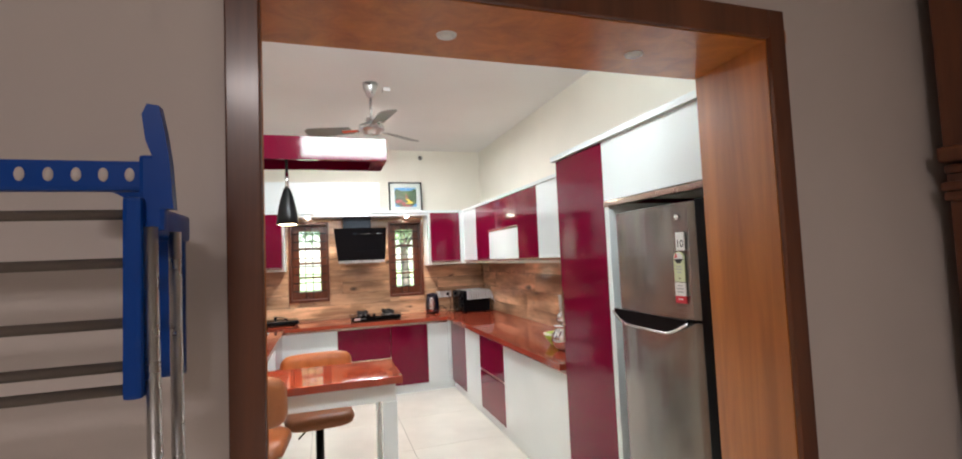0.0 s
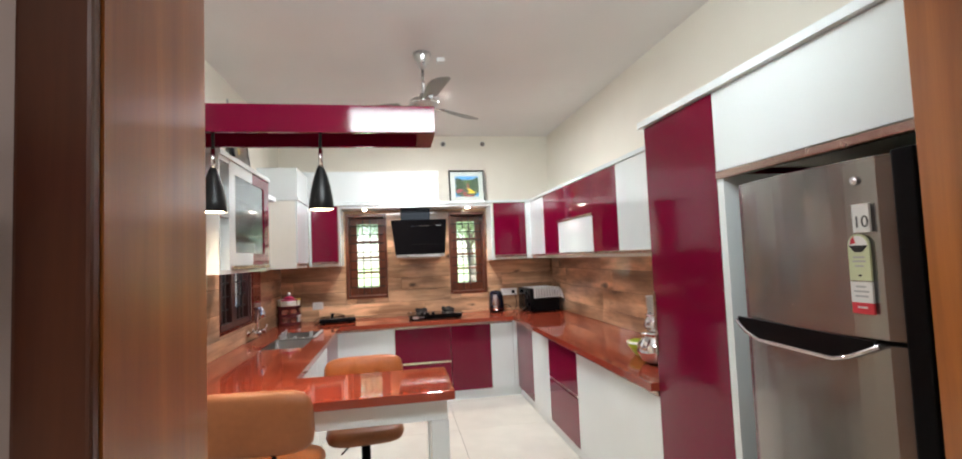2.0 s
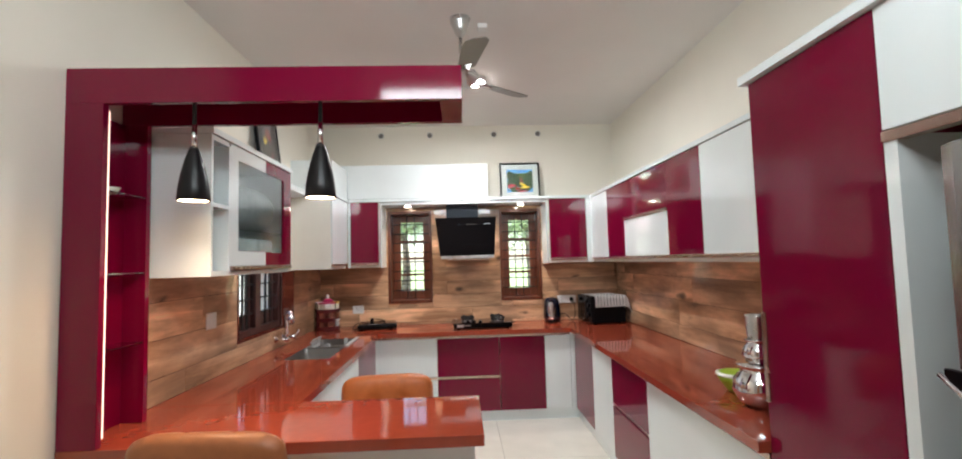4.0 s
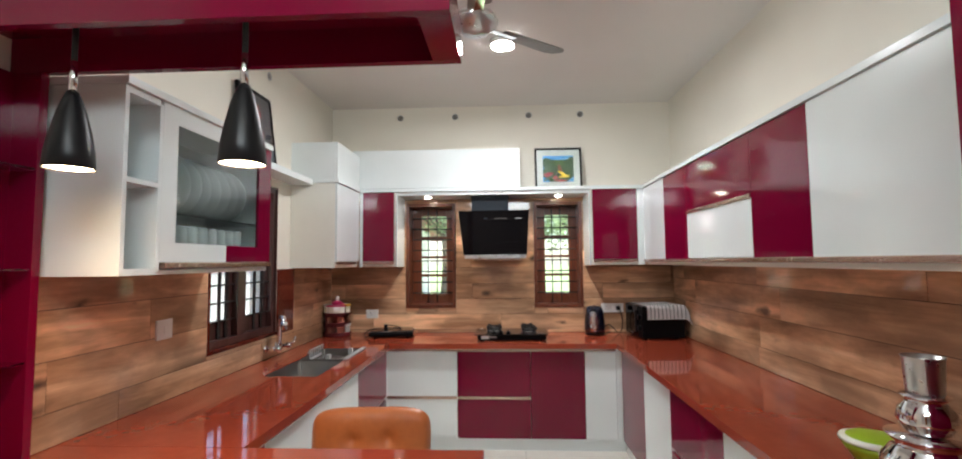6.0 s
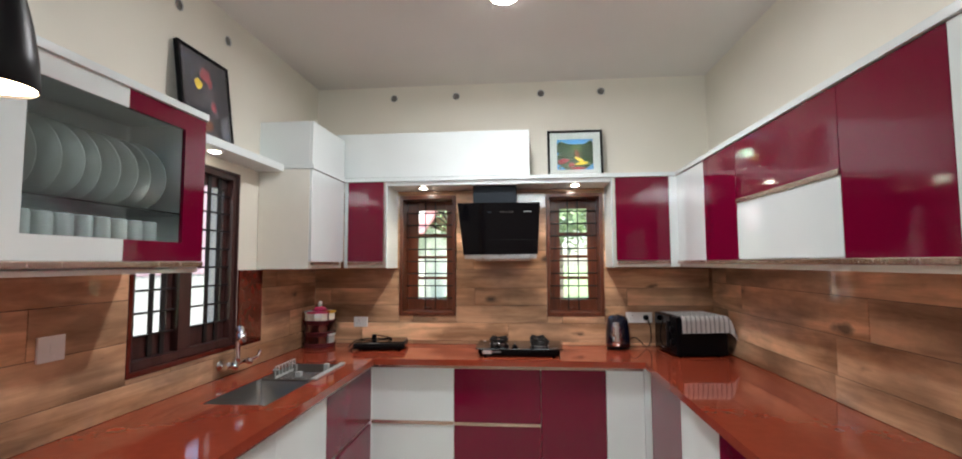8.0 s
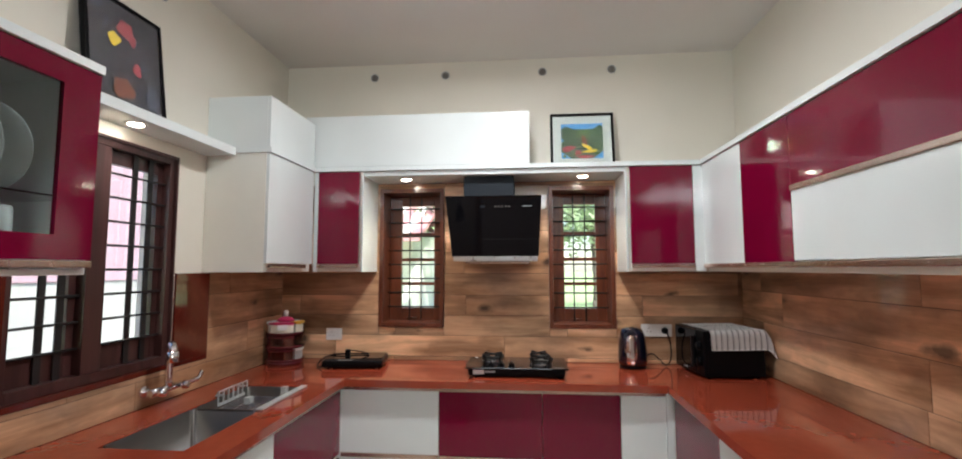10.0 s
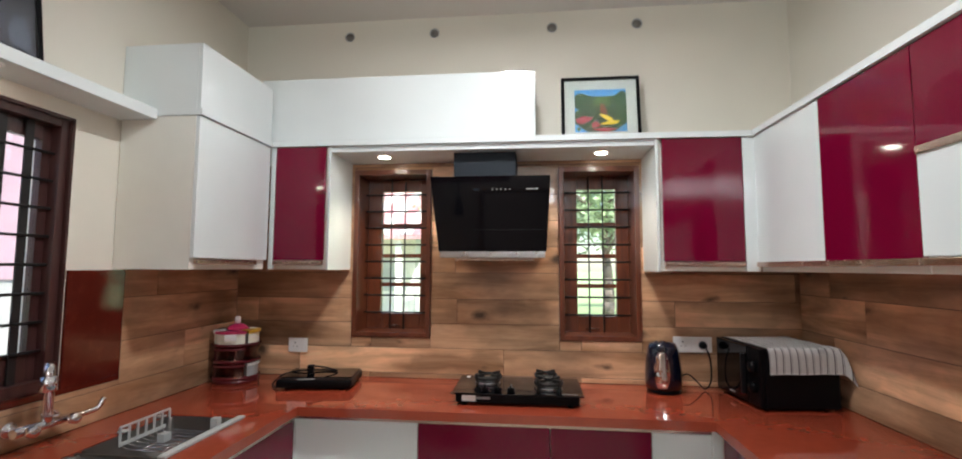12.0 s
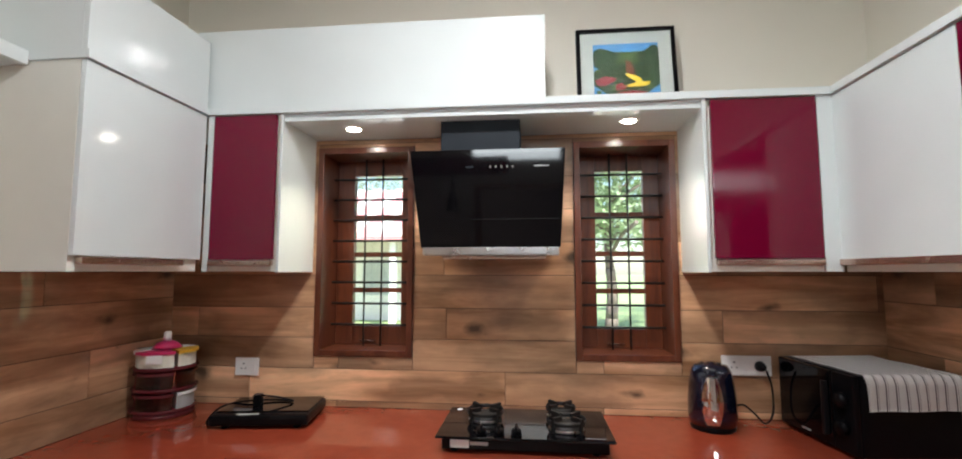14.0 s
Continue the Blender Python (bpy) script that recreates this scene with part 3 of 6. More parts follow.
worktop()
bar = thing("breakfast_bar", "breakfast bar with a granite top on a white timber frame", "bar counter")
boxed("bar_top", M_GRANITE, bar, XL, 1.075, 3.36, 3.90, 0.815, CT, 0.004, "polished red-brown granite")
boxed("apron_front", M_WHITE, bar, XL + 0.002, 1.04, 3.43, 3.46, 0.70, 0.805, 0.003)
boxed("apron_rear", M_WHITE, bar, 0.20, 1.04, 3.82, 3.85, 0.70, 0.805, 0.003)
boxed("apron_side", M_WHITE, bar, 1.005, 1.035, 3.46, 3.82, 0.70, 0.805, 0.003)
boxed("top_batten", M_CARCASS, bar, XL + 0.002, 1.05, 3.42, 3.86, 0.806, 0.8145)
boxed("leg", M_WHITE, bar, 0.955, 1.045, 3.425, 3.515, 0, 0.70, 0.004)
boxed("leg", M_WHITE, bar, 0.955, 1.045, 3.765, 3.855, 0, 0.70, 0.004)
boxed("end_panel", M_WHITE, bar, XL + 0.002, XL + 0.09, 3.43, 3.85, 0, 0.70, 0.004)


# upper cabinets, right run
RX = 2.352
for a, b, mat in ((3.178, 4.11, M_WHITE), (5.84, 6.375, M_WHITE), (4.11, 4.56, M_MAROON), (5.39, 5.84, M_MAROON)):
    t = thing("wall_cabinet", f"{names[mat]} wall cabinet hung above the worktop", "cabinet", group="wall cabinets")
    carcass(t, "right", RX, a, b, UP0, UP1, XR - 0.004)
    front("door", mat, t, "right", RX, a, b, 1.515, UP1)
    pull(t, "right", RX, a, b, 1.512)
t = thing("wall_cabinet", "wall cabinet with a white lift-up flap below a maroon panel", "cabinet", group="wall cabinets")
carcass(t, "right", RX, 4.56, 5.39, UP0, UP1, XR - 0.004)
front("door", M_MAROON, t, "right", RX, 4.56, 5.39, 1.835, UP1, label="glossy maroon door")
front("flap", M_WHITE, t, "right", RX, 4.56, 5.39, 1.525, 1.815, label="glossy white flap")
pull(t, "right", RX, 4.56, 5.39, 1.512)
pull(t, "right", RX, 4.56, 5.39, 1.825)

# upper cabinets, back run
BY = 6.365
t = thing("wall_cabinet", "glossy maroon wall cabinet beside the window", "cabinet", group="wall cabinets")
carcass(t, "back", BY, -0.128, 0.195, UP0, UP1, YB - 0.004)
front("door", M_MAROON, t, "back", BY, -0.10, 0.178, 1.525, UP1)
boxed("side_panel", M_WHITE, t, 0.1955, 0.207, BY, YB - 0.004, UP0 - 0.003, UP1, label="white side panel")
boxed("filler", M_WHITE, t, -0.127, -0.102, BY + 0.002, BY + 0.018, UP0, UP1)
pull(t, "back", BY, -0.10, 0.178, 1.512)
t = thing("wall_cabinet", "glossy maroon wall cabinet beside the window", "cabinet", group="wall cabinets")
carcass(t, "back", BY, 1.898, 2.37, UP0, UP1, YB - 0.004)
front("door", M_MAROON, t, "back", BY, 1.915, 2.295, 1.525, UP1)
boxed("side_panel", M_WHITE, t, 1.885, 1.8975, BY, YB - 0.004, UP0 - 0.003, UP1, label="white side panel")
boxed("filler", M_WHITE, t, 2.297, 2.352, BY + 0.002, BY + 0.018, UP0, UP1)
pull(t, "back", BY, 1.915, 2.295, 1.512)

# upper cabinets, left run
LX = -0.13
t = thing("wall_cabinet", "glossy white corner wall cabinet", "cabinet", group="wall cabinets")
carcass(t, "left", LX, 5.80, 6.36, UP0, UP1, XL + 0.004)
front("door", M_WHITE, t, "left", LX, 5.80, 6.36, 1.525, UP1)
pull(t, "left", LX, 5.82, 6.26, 1.512)
t = thing("loft_box", "plain white box cabinet on top of the corner cabinet", "cabinet")
boxed("body", M_CARCASS, t, XL + 0.002, LX - 0.019, 5.812, 6.36, LEDGE + 0.001, 2.45)
boxed("side_panel", M_WHITE, t, XL + 0.002, LX - 0.019, 5.80, 5.8115, LEDGE + 0.001, 2.455, 0.001)
boxed("door", M_WHITE, t, LX - 0.018, LX, 5.80, 6.36, LEDGE + 0.001, 2.455, 0.0015)

t = thing("glass_cabinet", "white and maroon wall cabinet with a glass door and open niche", "cabinet")
A0, A1, A2, A3 = 3.72, 3.905, 4.335, 4.745
for nm, p in (("side_panel", (XL + 0.004, LX, A0, A0 + 0.018, UP0, UP1)), ("divider", (XL + 0.02, LX, A1 - 0.018, A1, UP0 + 0.018, UP1 - 0.018)),
              ("side_panel", (XL + 0.004, LX - 0.019, A3 - 0.018, A3, UP0, UP1)), ("bottom_panel", (XL + 0.02, LX - 0.019, A0 + 0.018, A3 - 0.018, UP0, UP0 + 0.018)),
              ("top_panel", (XL + 0.02, LX - 0.019, A0 + 0.018, A3 - 0.018, UP1 - 0.018, UP1)), ("back_panel", (XL + 0.004, XL + 0.02, A0 + 0.018, A3 - 0.018, UP0, UP1)),
              ("niche_shelf", (XL + 0.02, LX, A0 + 0.018, A1 - 0.018, 1.80, 1.818)), ("niche_edge", (LX - 0.019, LX, A0 + 0.018, A1 - 0.018, UP0, UP0 + 0.024)), ("niche_edge", (LX - 0.019, LX, A0 + 0.018, A1 - 0.018, UP1 - 0.024, UP1))):
    boxed(nm, M_WHITE, t, *p)
G0, G1, GZ0, GZ1 = 3.99, 4.62, 1.60, 2.065
d = boxed("door_panel", M_WHITE, t, LX - 0.018, LX, A1 + 0.001, G0, 1.525, UP1)
boxed("door_panel", M_WHITE, t, LX - 0.018, LX, G0, A2, 1.525, GZ0)
boxed("door_panel", M_WHITE, t, LX - 0.018, LX, G0, A2, GZ1, UP1)
for p in ((A2, G1, 1.525, GZ0), (A2, G1, GZ1, UP1), (G1, A3, 1.525, UP1)):
    boxed("door_panel", M_MAROON, t, LX - 0.018, LX, *p, label="glossy maroon")
pane = boxed("glass_pane", M_SMOKE, t, LX - 0.011, LX - 0.007, G0, G1, GZ0, GZ1)
pane.visible_shadow = False
boxed("glass_shelf", M_CLEAR, t, XL + 0.021, LX - 0.03, A1 + 0.001, A3 - 0.019, 1.715, 1.721)
pull(t, "left", LX, A1 + 0.02, A3, 1.512)


def plates():
    for k in range(8):
        y = 4.03 + k * 0.073
        t = thing("plate", "greyish white dinner plate standing on edge behind tinted glass", "plate", group="plates in the cabinet")
        lathed("dish", M_DISH, t, [(0, 0), (0.082, 0.001), (0.100, 0.009), (0.135, 0.016), (0.137, 0.019), (0.100, 0.013), (0.082, 0.005), (0, 0.004)], steps=36)
        t.matrix_world = pose(XL + 0.185, y, 1.721 + 0.1365, -90 + 9, 0, 8 + 5 * (k % 3))
    for k in range(9):
        t = thing("glass_tumbler", "pale drinking glass upside down in the cabinet", "glass", group="tumblers in the cabinet")
        t.location = (LX - 0.075, 3.97 + k * 0.069, UP0 + 0.0185)
        lathed("cup", M_DISH, t, [(0.033, 0), (0.034, 0.001), (0.032, 0.172), (0.027, 0.180), (0, 0.181)], steps=20)


plates()

# ledge over the wall cabinets and the panel with downlights between them
t = thing("cornice_shelf", "white cornice shelf running above the wall cabinets", "shelf")
boxed("shelf_board", M_WHITE, t, RX - 0.012, XR - 0.002, 3.178, 6.353, UP1 + 0.001, LEDGE, 0.002)
boxed("shelf_board", M_WHITE, t, -0.142, XR - 0.002, 6.353, YB - 0.002, UP1 + 0.001, LEDGE, 0.002)
boxed("shelf_board", M_WHITE, t, XL + 0.002, LX + 0.012, 5.795, 6.353, UP1 + 0.001, LEDGE, 0.002)
boxed("shelf_board", M_WHITE, t, XL + 0.002, -0.325, 4.747, 5.795, UP1 - 0.015, LEDGE, 0.002)
boxed("shelf_board", M_WHITE, t, XL + 0.002, LX + 0.012, A0 - 0.004, 4.747, UP1 + 0.001, LEDGE, 0.002)
boxed("soffit_board", M_WHITE, t, 0.2075, 1.8845, BY + 0.01, YB - 0.002, UP1 - 0.03, UP1, 0.001)
for px, py in ((0.46, 6.50), (1.64, 6.50)):
    small_downlight(px, py, UP1 - 0.03, 7.5)
small_downlight(-0.40, 5.20, UP1 - 0.015, 1.2)

t = thing("loft_cabinet", "long white box cabinet lying on the cornice shelf", "cabinet")
bm = bmesh.new()
add_box(bm, -0.20, 1.295, 6.40, YB - 0.003, LEDGE + 0.0005, 2.50, 0.002)
part("body", bm, M_CARCASS, t)
bm = bmesh.new()
add_box(bm, -0.20, 1.295, 6.375, 6.398, LEDGE + 0.006, 2.515, 0.003)
part("flap", bm, M_WHITE, t, "glossy white flap front")

# ---------------------------------------------------------------- tall unit and refrigerator
TX = 2.067
t = thing("tall_cabinet", "tall glossy maroon larder cabinet beside the refrigerator", "cabinet")
boxed("body", M_MAROON, t, TX + 0.019, XR - 0.004, 2.640, 3.172, BASE0, 2.135)
boxed("plinth", M_WHITE, t, TX + 0.05, XR - 0.004, 2.640, 3.172, 0, 0.099)
front("door", M_MAROON, t, "right", TX, 2.640, 3.172, BASE0, 2.135)
boxed("handle_strip", M_ALU, t, TX - 0.008, TX + 0.004, 3.148, 3.17, 1.00, 1.31, 0.003, "copper-toned metal strip")
t = thing("refrigerator_surround", "glossy white cabinet above the refrigerator with side panel", "cabinet")
boxed("body", M_CARCASS, t, TX + 0.019, XR - 0.004, 1.80, 2.60, 1.825, 2.135)
front("door", M_WHITE, t, "right", TX, 1.80, 2.639, 1.815, 2.135)
boxed("side_panel", M_WHITE, t, TX + 0.002, XR - 0.004, 2.601, 2.638, 0, 1.80)
# black backing stands in for the shade in the gap round the refrigerator
boxed("dark_gap_backing", M_BLACK, t, 2.64, XR - 0.004, 1.80, 2.60, 0, 1.80)
boxed("bottom_rail", M_ALU, t, TX - 0.004, TX + 0.03, 1.80, 2.639, 1.785, 1.812, 0.003, "copper-toned rail")
t = thing("cornice_board", "white cornice board on top of the tall cabinets", "shelf")
boxed("board", M_WHITE, t, TX - 0.022, XR - 0.002, 1.80, 3.20, 2.136, 2.168, 0.002)


def refrigerator():
    t = thing("refrigerator", "grey steel two-door refrigerator with energy labels", "refrigerator")
    x0, x1, y0, y1 = 1.957, 2.62, 1.886, 2.43
    boxed("cabinet", M_FRIDGE, t, x0 + 0.085, x1, y0 + 0.006, y1 - 0.006, 0.03, 1.735, 0.006)
    boxed("side_trim", M_BLACK, t, x0 + 0.018, x1, 1.832, y0 - 0.001, 0.03, 1.735, 0.006, "black side")
    for nm, za, zb in (("lower_door", 0.06, 1.262), ("upper_door", 1.275, 1.728)):
        bm = bmesh.new()
        n = 14
        out = [(x0 + 0.08, y0), (x0 + 0.08, y1)]
        for k in range(n + 1):
            s = 1 - 2 * k / n
            out.append((x0 + 0.028 * s * s + (0.012 if abs(s) == 1 else 0), (y0 + y1) / 2 + s * (y1 - y0) / 2))
        add_poly(bm, out, zb - za, Matrix.Translation((0, 0, za)))
        part(nm, bm, M_FRIDGE, t)
    bm = bmesh.new()
    pts = [(2.42, 1.268), (2.385, 1.236), (2.33, 1.218), (2.06, 1.213), (2.01, 1.228), (1.945, 1.262), (1.945, 1.272), (2.42, 1.280)]
    add_poly(bm, [(y, z) for y, z in pts], 0.012, Matrix(((0, 0, 1, x0 - 0.005), (1, 0, 0, 0), (0, 1, 0, 0), (0, 0, 0, 1))))
    part("handle_recess", bm, M_BLACK, t, "dark recessed grip")
    tubed("handle_lip", M_CHROME, t, [(x0 - 0.004, y, z) for y, z in ((2.43, 1.267), (2.385, 1.233), (2.33, 1.214), (2.06, 1.209), (2.01, 1.224), (1.93, 1.262))], 0.006, 8, "bright metal lip")
    lx = x0 + 0.007
    for nm, mt, ya, yb, za, zb in (("label_sheet", M_PAPER, 1.937, 1.982, 1.541, 1.612), ("label_sheet", M_PAPER, 1.944, 2.001, 1.364, 1.416), ("label_sheet", M_RED, 1.944, 2.001, 1.336, 1.3635)):
        boxed(nm, mt, t, lx - 0.002, lx + 0.004, ya, yb, za, zb)
    yc, hw, zs = 1.9725, 0.0285, 1.508
    flat = Matrix(((0, 0, 1, lx - 0.002), (1, 0, 0, yc), (0, 1, 0, 0), (0, 0, 0, 1)))
    arc = [(hw * math.cos(math.pi * k / 16), zs + hw * math.sin(math.pi * k / 16)) for k in range(17)]
    bm = bmesh.new()
    add_poly(bm, arc + [(-hw, 1.419), (hw, 1.419)], 0.006, flat)
    part("energy_label", bm, M_LIME, t, "pale green energy label with a rounded top")
    raised = flat.copy()
    raised[0][3] -= 0.0006
    bm = bmesh.new()
    add_poly(bm, [(0.86 * y, zs + 0.86 * (z - zs)) for y, z in arc], 0.001, raised)
    part("label_dial", bm, M_PAPER, t)
    raised[0][3] -= 0.0004
    bm = bmesh.new()
    add_poly(bm, [(hw * 0.9, zs), (-hw * 0.9, zs), (-hw * 0.35, zs - 0.017), (hw * 0.35, zs - 0.017)], 0.001, raised)
    part("label_bar", bm, M_INK, t)
    bm = bmesh.new()
    add_poly(bm, [(hw * 0.75, zs + 0.003), (hw * 0.2, zs + 0.006), (hw * 0.35, zs + 0.023), (hw * 0.62, zs + 0.016)], 0.001, raised)
    part("label_mark", bm, M_RED, t)
    lathed("badge", M_CHROME, t, [(0, 0), (0.010, 0), (0.011, 0.003), (0, 0.004)], m=pose(lx + 0.001, 1.972, 1.672, 0, -90, 0))
    fc = bpy.data.curves.new("label_number", "FONT")
    fc.body, fc.size, fc.extrude, fc.align_x, fc.align_y = "10", 0.042, 0.0004, "CENTER", "CENTER"
    tx = new("label_number", fc)
    tx.parent = t
    tx.matrix_world = Matrix(((0, 0, -1, lx - 0.0026), (-1, 0, 0, 1.9595), (0, 1, 0, 1.566), (0, 0, 0, 1)))
    fc.materials.append(M_INK)
    for z, w, mt in ((1.404, 0.026, M_GREYPL), (1.392, 0.040, M_GREYPL), (1.380, 0.034, M_GREYPL), (1.352, 0.026, M_PAPER), (1.478, 0.030, M_GREYPL), (1.468, 0.034, M_GREYPL), (1.456, 0.022, M_GREYPL), (1.432, 0.008, M_INK)):
        boxed("label_bar", mt, t, lx - 0.0028, lx - 0.002, yc - w / 2, yc + w / 2, z - 0.0022, z + 0.0022)
    for yy in (y0 + 0.06, y1 - 0.06):
        boxed("foot", M_BLACK, t, x0 + 0.10, x0 + 0.15, yy - 0.02, yy + 0.02, 0, 0.031)
        boxed("foot", M_BLACK, t, x1 - 0.08, x1 - 0.03, yy - 0.02, yy + 0.02, 0, 0.031)


refrigerator()


# ---------------------------------------------------------------- canopy over the bar, pendants
def canopy():
    t = thing("bar_canopy", "glossy maroon canopy over the breakfast bar with a shelved side column", "canopy")
    y0, y1, x1, z0, z1 = 3.36, 3.70, 1.022, 2.160, 2.298
    boxed("front_fascia", M_MAROON, t, XL + 0.003, x1, y0, y0 + 0.03, z0, z1, 0.002)
    boxed("rear_fascia", M_MAROON, t, XL + 0.003, x1, y1 - 0.03, y1, z0, z1, 0.002)
    boxed("end_fascia", M_MAROON, t, x1 - 0.09, x1, y0 + 0.03, y1 - 0.03, z0, z1, 0.002)
    boxed("top_board", M_MAROON, t, XL + 0.003, x1 - 0.09, y0 + 0.03, y1 - 0.03, z1 - 0.02, z1)
    for a, b, w in ((y0, y0 + 0.03, 0.145), (y1 - 0.03, y1, 0.115)):
        boxed("post", M_MAROON, t, XL + 0.003, XL + w, a, b, CT + 0.0005, z0, 0.002)
    boxed("post_back", M_MAROON, t, XL + 0.003, XL + 0.02, y0 + 0.03, y1 - 0.03, CT + 0.0005, z0)
    boxed("light_strip", glowing("strip_light", (1.0, 0.60, 0.50), 0.6), t, XL + 0.128, XL + 0.143, y0 + 0.0305, y0 + 0.040, CT + 0.03, z0 - 0.02, label="lit vertical light strip")
    for z in (1.20, 1.50, 1.83):
        sh = boxed("glass_shelf", M_CLEAR, t, XL + 0.021, XL + 0.11, y0 + 0.031, y1 - 0.031, z, z + 0.007)


canopy()
t = thing("small_dish", "small white dish on a glass shelf", "dish")
t.location = (XL + 0.065, 3.52, 1.8375)
lathed("bowl", M_CREAMPL, t, [(0, 0), (0.02, 0), (0.036, 0.022), (0.034, 0.022), (0.018, 0.004), (0, 0.004)], steps=20)
t = thing("small_box", "small pale box on a glass shelf", "box")
boxed("carton", M_CREAMPL, t, XL + 0.04, XL + 0.085, 3.42, 3.46, 1.2075, 1.29, 0.002)


def pendant(x, y):
    t = thing("pendant_lamp", "matt black cone pendant lamp with a lit warm bulb", "lamp", group="pendant lamps over the bar")
    t.location = (x, y, 0)
    zb = 1.785
    lathed("shade", M_PENDANT, t, [(0.0595, zb), (0.061, zb + 0.002), (0.057, zb + 0.05), (0.048, zb + 0.105), (0.034, zb + 0.165), (0.021, zb + 0.205), (0.015, zb + 0.22), (0.014, zb + 0.215), (0.032, zb + 0.16), (0.046, zb + 0.10), (0.055, zb + 0.048), (0.058, zb)], steps=40)
    lathed("stem", M_CHROME, t, [(0.0, zb + 0.217), (0.011, zb + 0.217), (0.010, zb + 0.31), (0.0, zb + 0.31)], steps=16)
    lathed("rod", M_PENDANT, t, [(0.0, zb + 0.31), (0.008, zb + 0.31), (0.008, 2.2775), (0.0, 2.2775)], steps=12)
    lathed("bulb", M_WARM, t, [(0, zb + 0.004), (0.045, zb + 0.002), (0.0567, zb + 0.005), (0.054, zb + 0.03), (0, zb + 0.035)], steps=36)
    area_lamp("pendant_light", x, y, zb - 0.004, 0.10, 0.72, (1.0, 0.66, 0.40), spread=116)


pendant(0.445, 3.435)
pendant(-0.062, 3.45)


# ---------------------------------------------------------------- ceiling fan and lamp
def ceiling_fan():
    t = thing("ceiling_fan", "brushed silver three-blade ceiling fan hanging at rest", "ceiling fan")
    t.location = (1.03, 4.345, 0)
    lathed("canopy_cup", M_STEEL, t, [(0, 3.0), (0.062, 3.0), (0.06, 2.97), (0.03, 2.90), (0.018, 2.885), (0, 2.885)], steps=32)
    lathed("down_rod", M_STEEL, t, [(0, 2.885), (0.011, 2.885), (0.011, 2.68), (0, 2.68)], steps=14)
    lathed("motor", M_STEEL, t, [(0, 2.70), (0.03, 2.70), (0.035, 2.675), (0.09, 2.66), (0.105, 2.64), (0.105, 2.615), (0.08, 2.60), (0.06, 2.575), (0, 2.57)], steps=40)
    lathed("trim_ring", M_CHROME, t, [(0.104, 2.636), (0.109, 2.63), (0.104, 2.624)], steps=40)
    for a in (-81, 39, 159):
        m = pose(0, 0, 2.62, 0, 0, a) @ pose(0, 0, 0, 13, 0, 0)
        bm = bmesh.new()
        out = [(0.15, -0.050), (0.46, -0.074), (0.52, -0.066), (0.545, -0.03), (0.54, 0.04), (0.50, 0.068), (0.17, 0.056)]
        add_poly(bm, out, 0.004, m)
        blade = part("blade", bm, M_FANGREY, t)
        bm = bmesh.new()
        add_box(bm, 0.08, 0.24, -0.022, 0.022, -0.006, -0.001, 0.002, m)
        part("blade_arm", bm, M_CHROME, t)


ceiling_fan()
t = thing("ceiling_lamp", "round white ceiling lamp, brightly lit", "lamp")
t.location = (CEIL_LAMP[0], CEIL_LAMP[1], H)
lathed("base", M_SWITCH, t, [(0, 0), (0.085, 0), (0.085, -0.03), (0.078, -0.034), (0, -0.034)], steps=36)
lathed("diffuser", M_LED, t, [(0.076, -0.034), (0.074, -0.04), (0.05, -0.046), (0, -0.048)], steps=36)
# unseen disc added to go with the hall fill light
t = thing("hall_fill_disc", "unseen white disc added above the hall fill light", "lamp")
t.location = (0.2, -1.6, H)
lathed("base", M_SWITCH, t, [(0, 0), (0.36, 0), (0.36, -0.03), (0.35, -0.04), (0, -0.05)], steps=36)
t = thing("tube_lamp", "slim white tube lamp on the wall above the doorway", "lamp")
boxed("batten", M_SWITCH, t, 0.44, 1.66, YD1 + 0.001, YD1 + 0.03, 2.60, 2.64, 0.004)
tubed("tube", glowing("tube_glow", (0.96, 0.98, 1.0), 5.0), t, [(0.46, YD1 + 0.045, 2.62), (1.64, YD1 + 0.045, 2.62)], 0.013, 14, "lit white tube")
t = thing("junction_cap", "small white ceiling junction cap", "junction box")
boxed("cap", M_SWITCH, t, 1.14, 1.20, 4.40, 4.46, H - 0.03, H, 0.004)


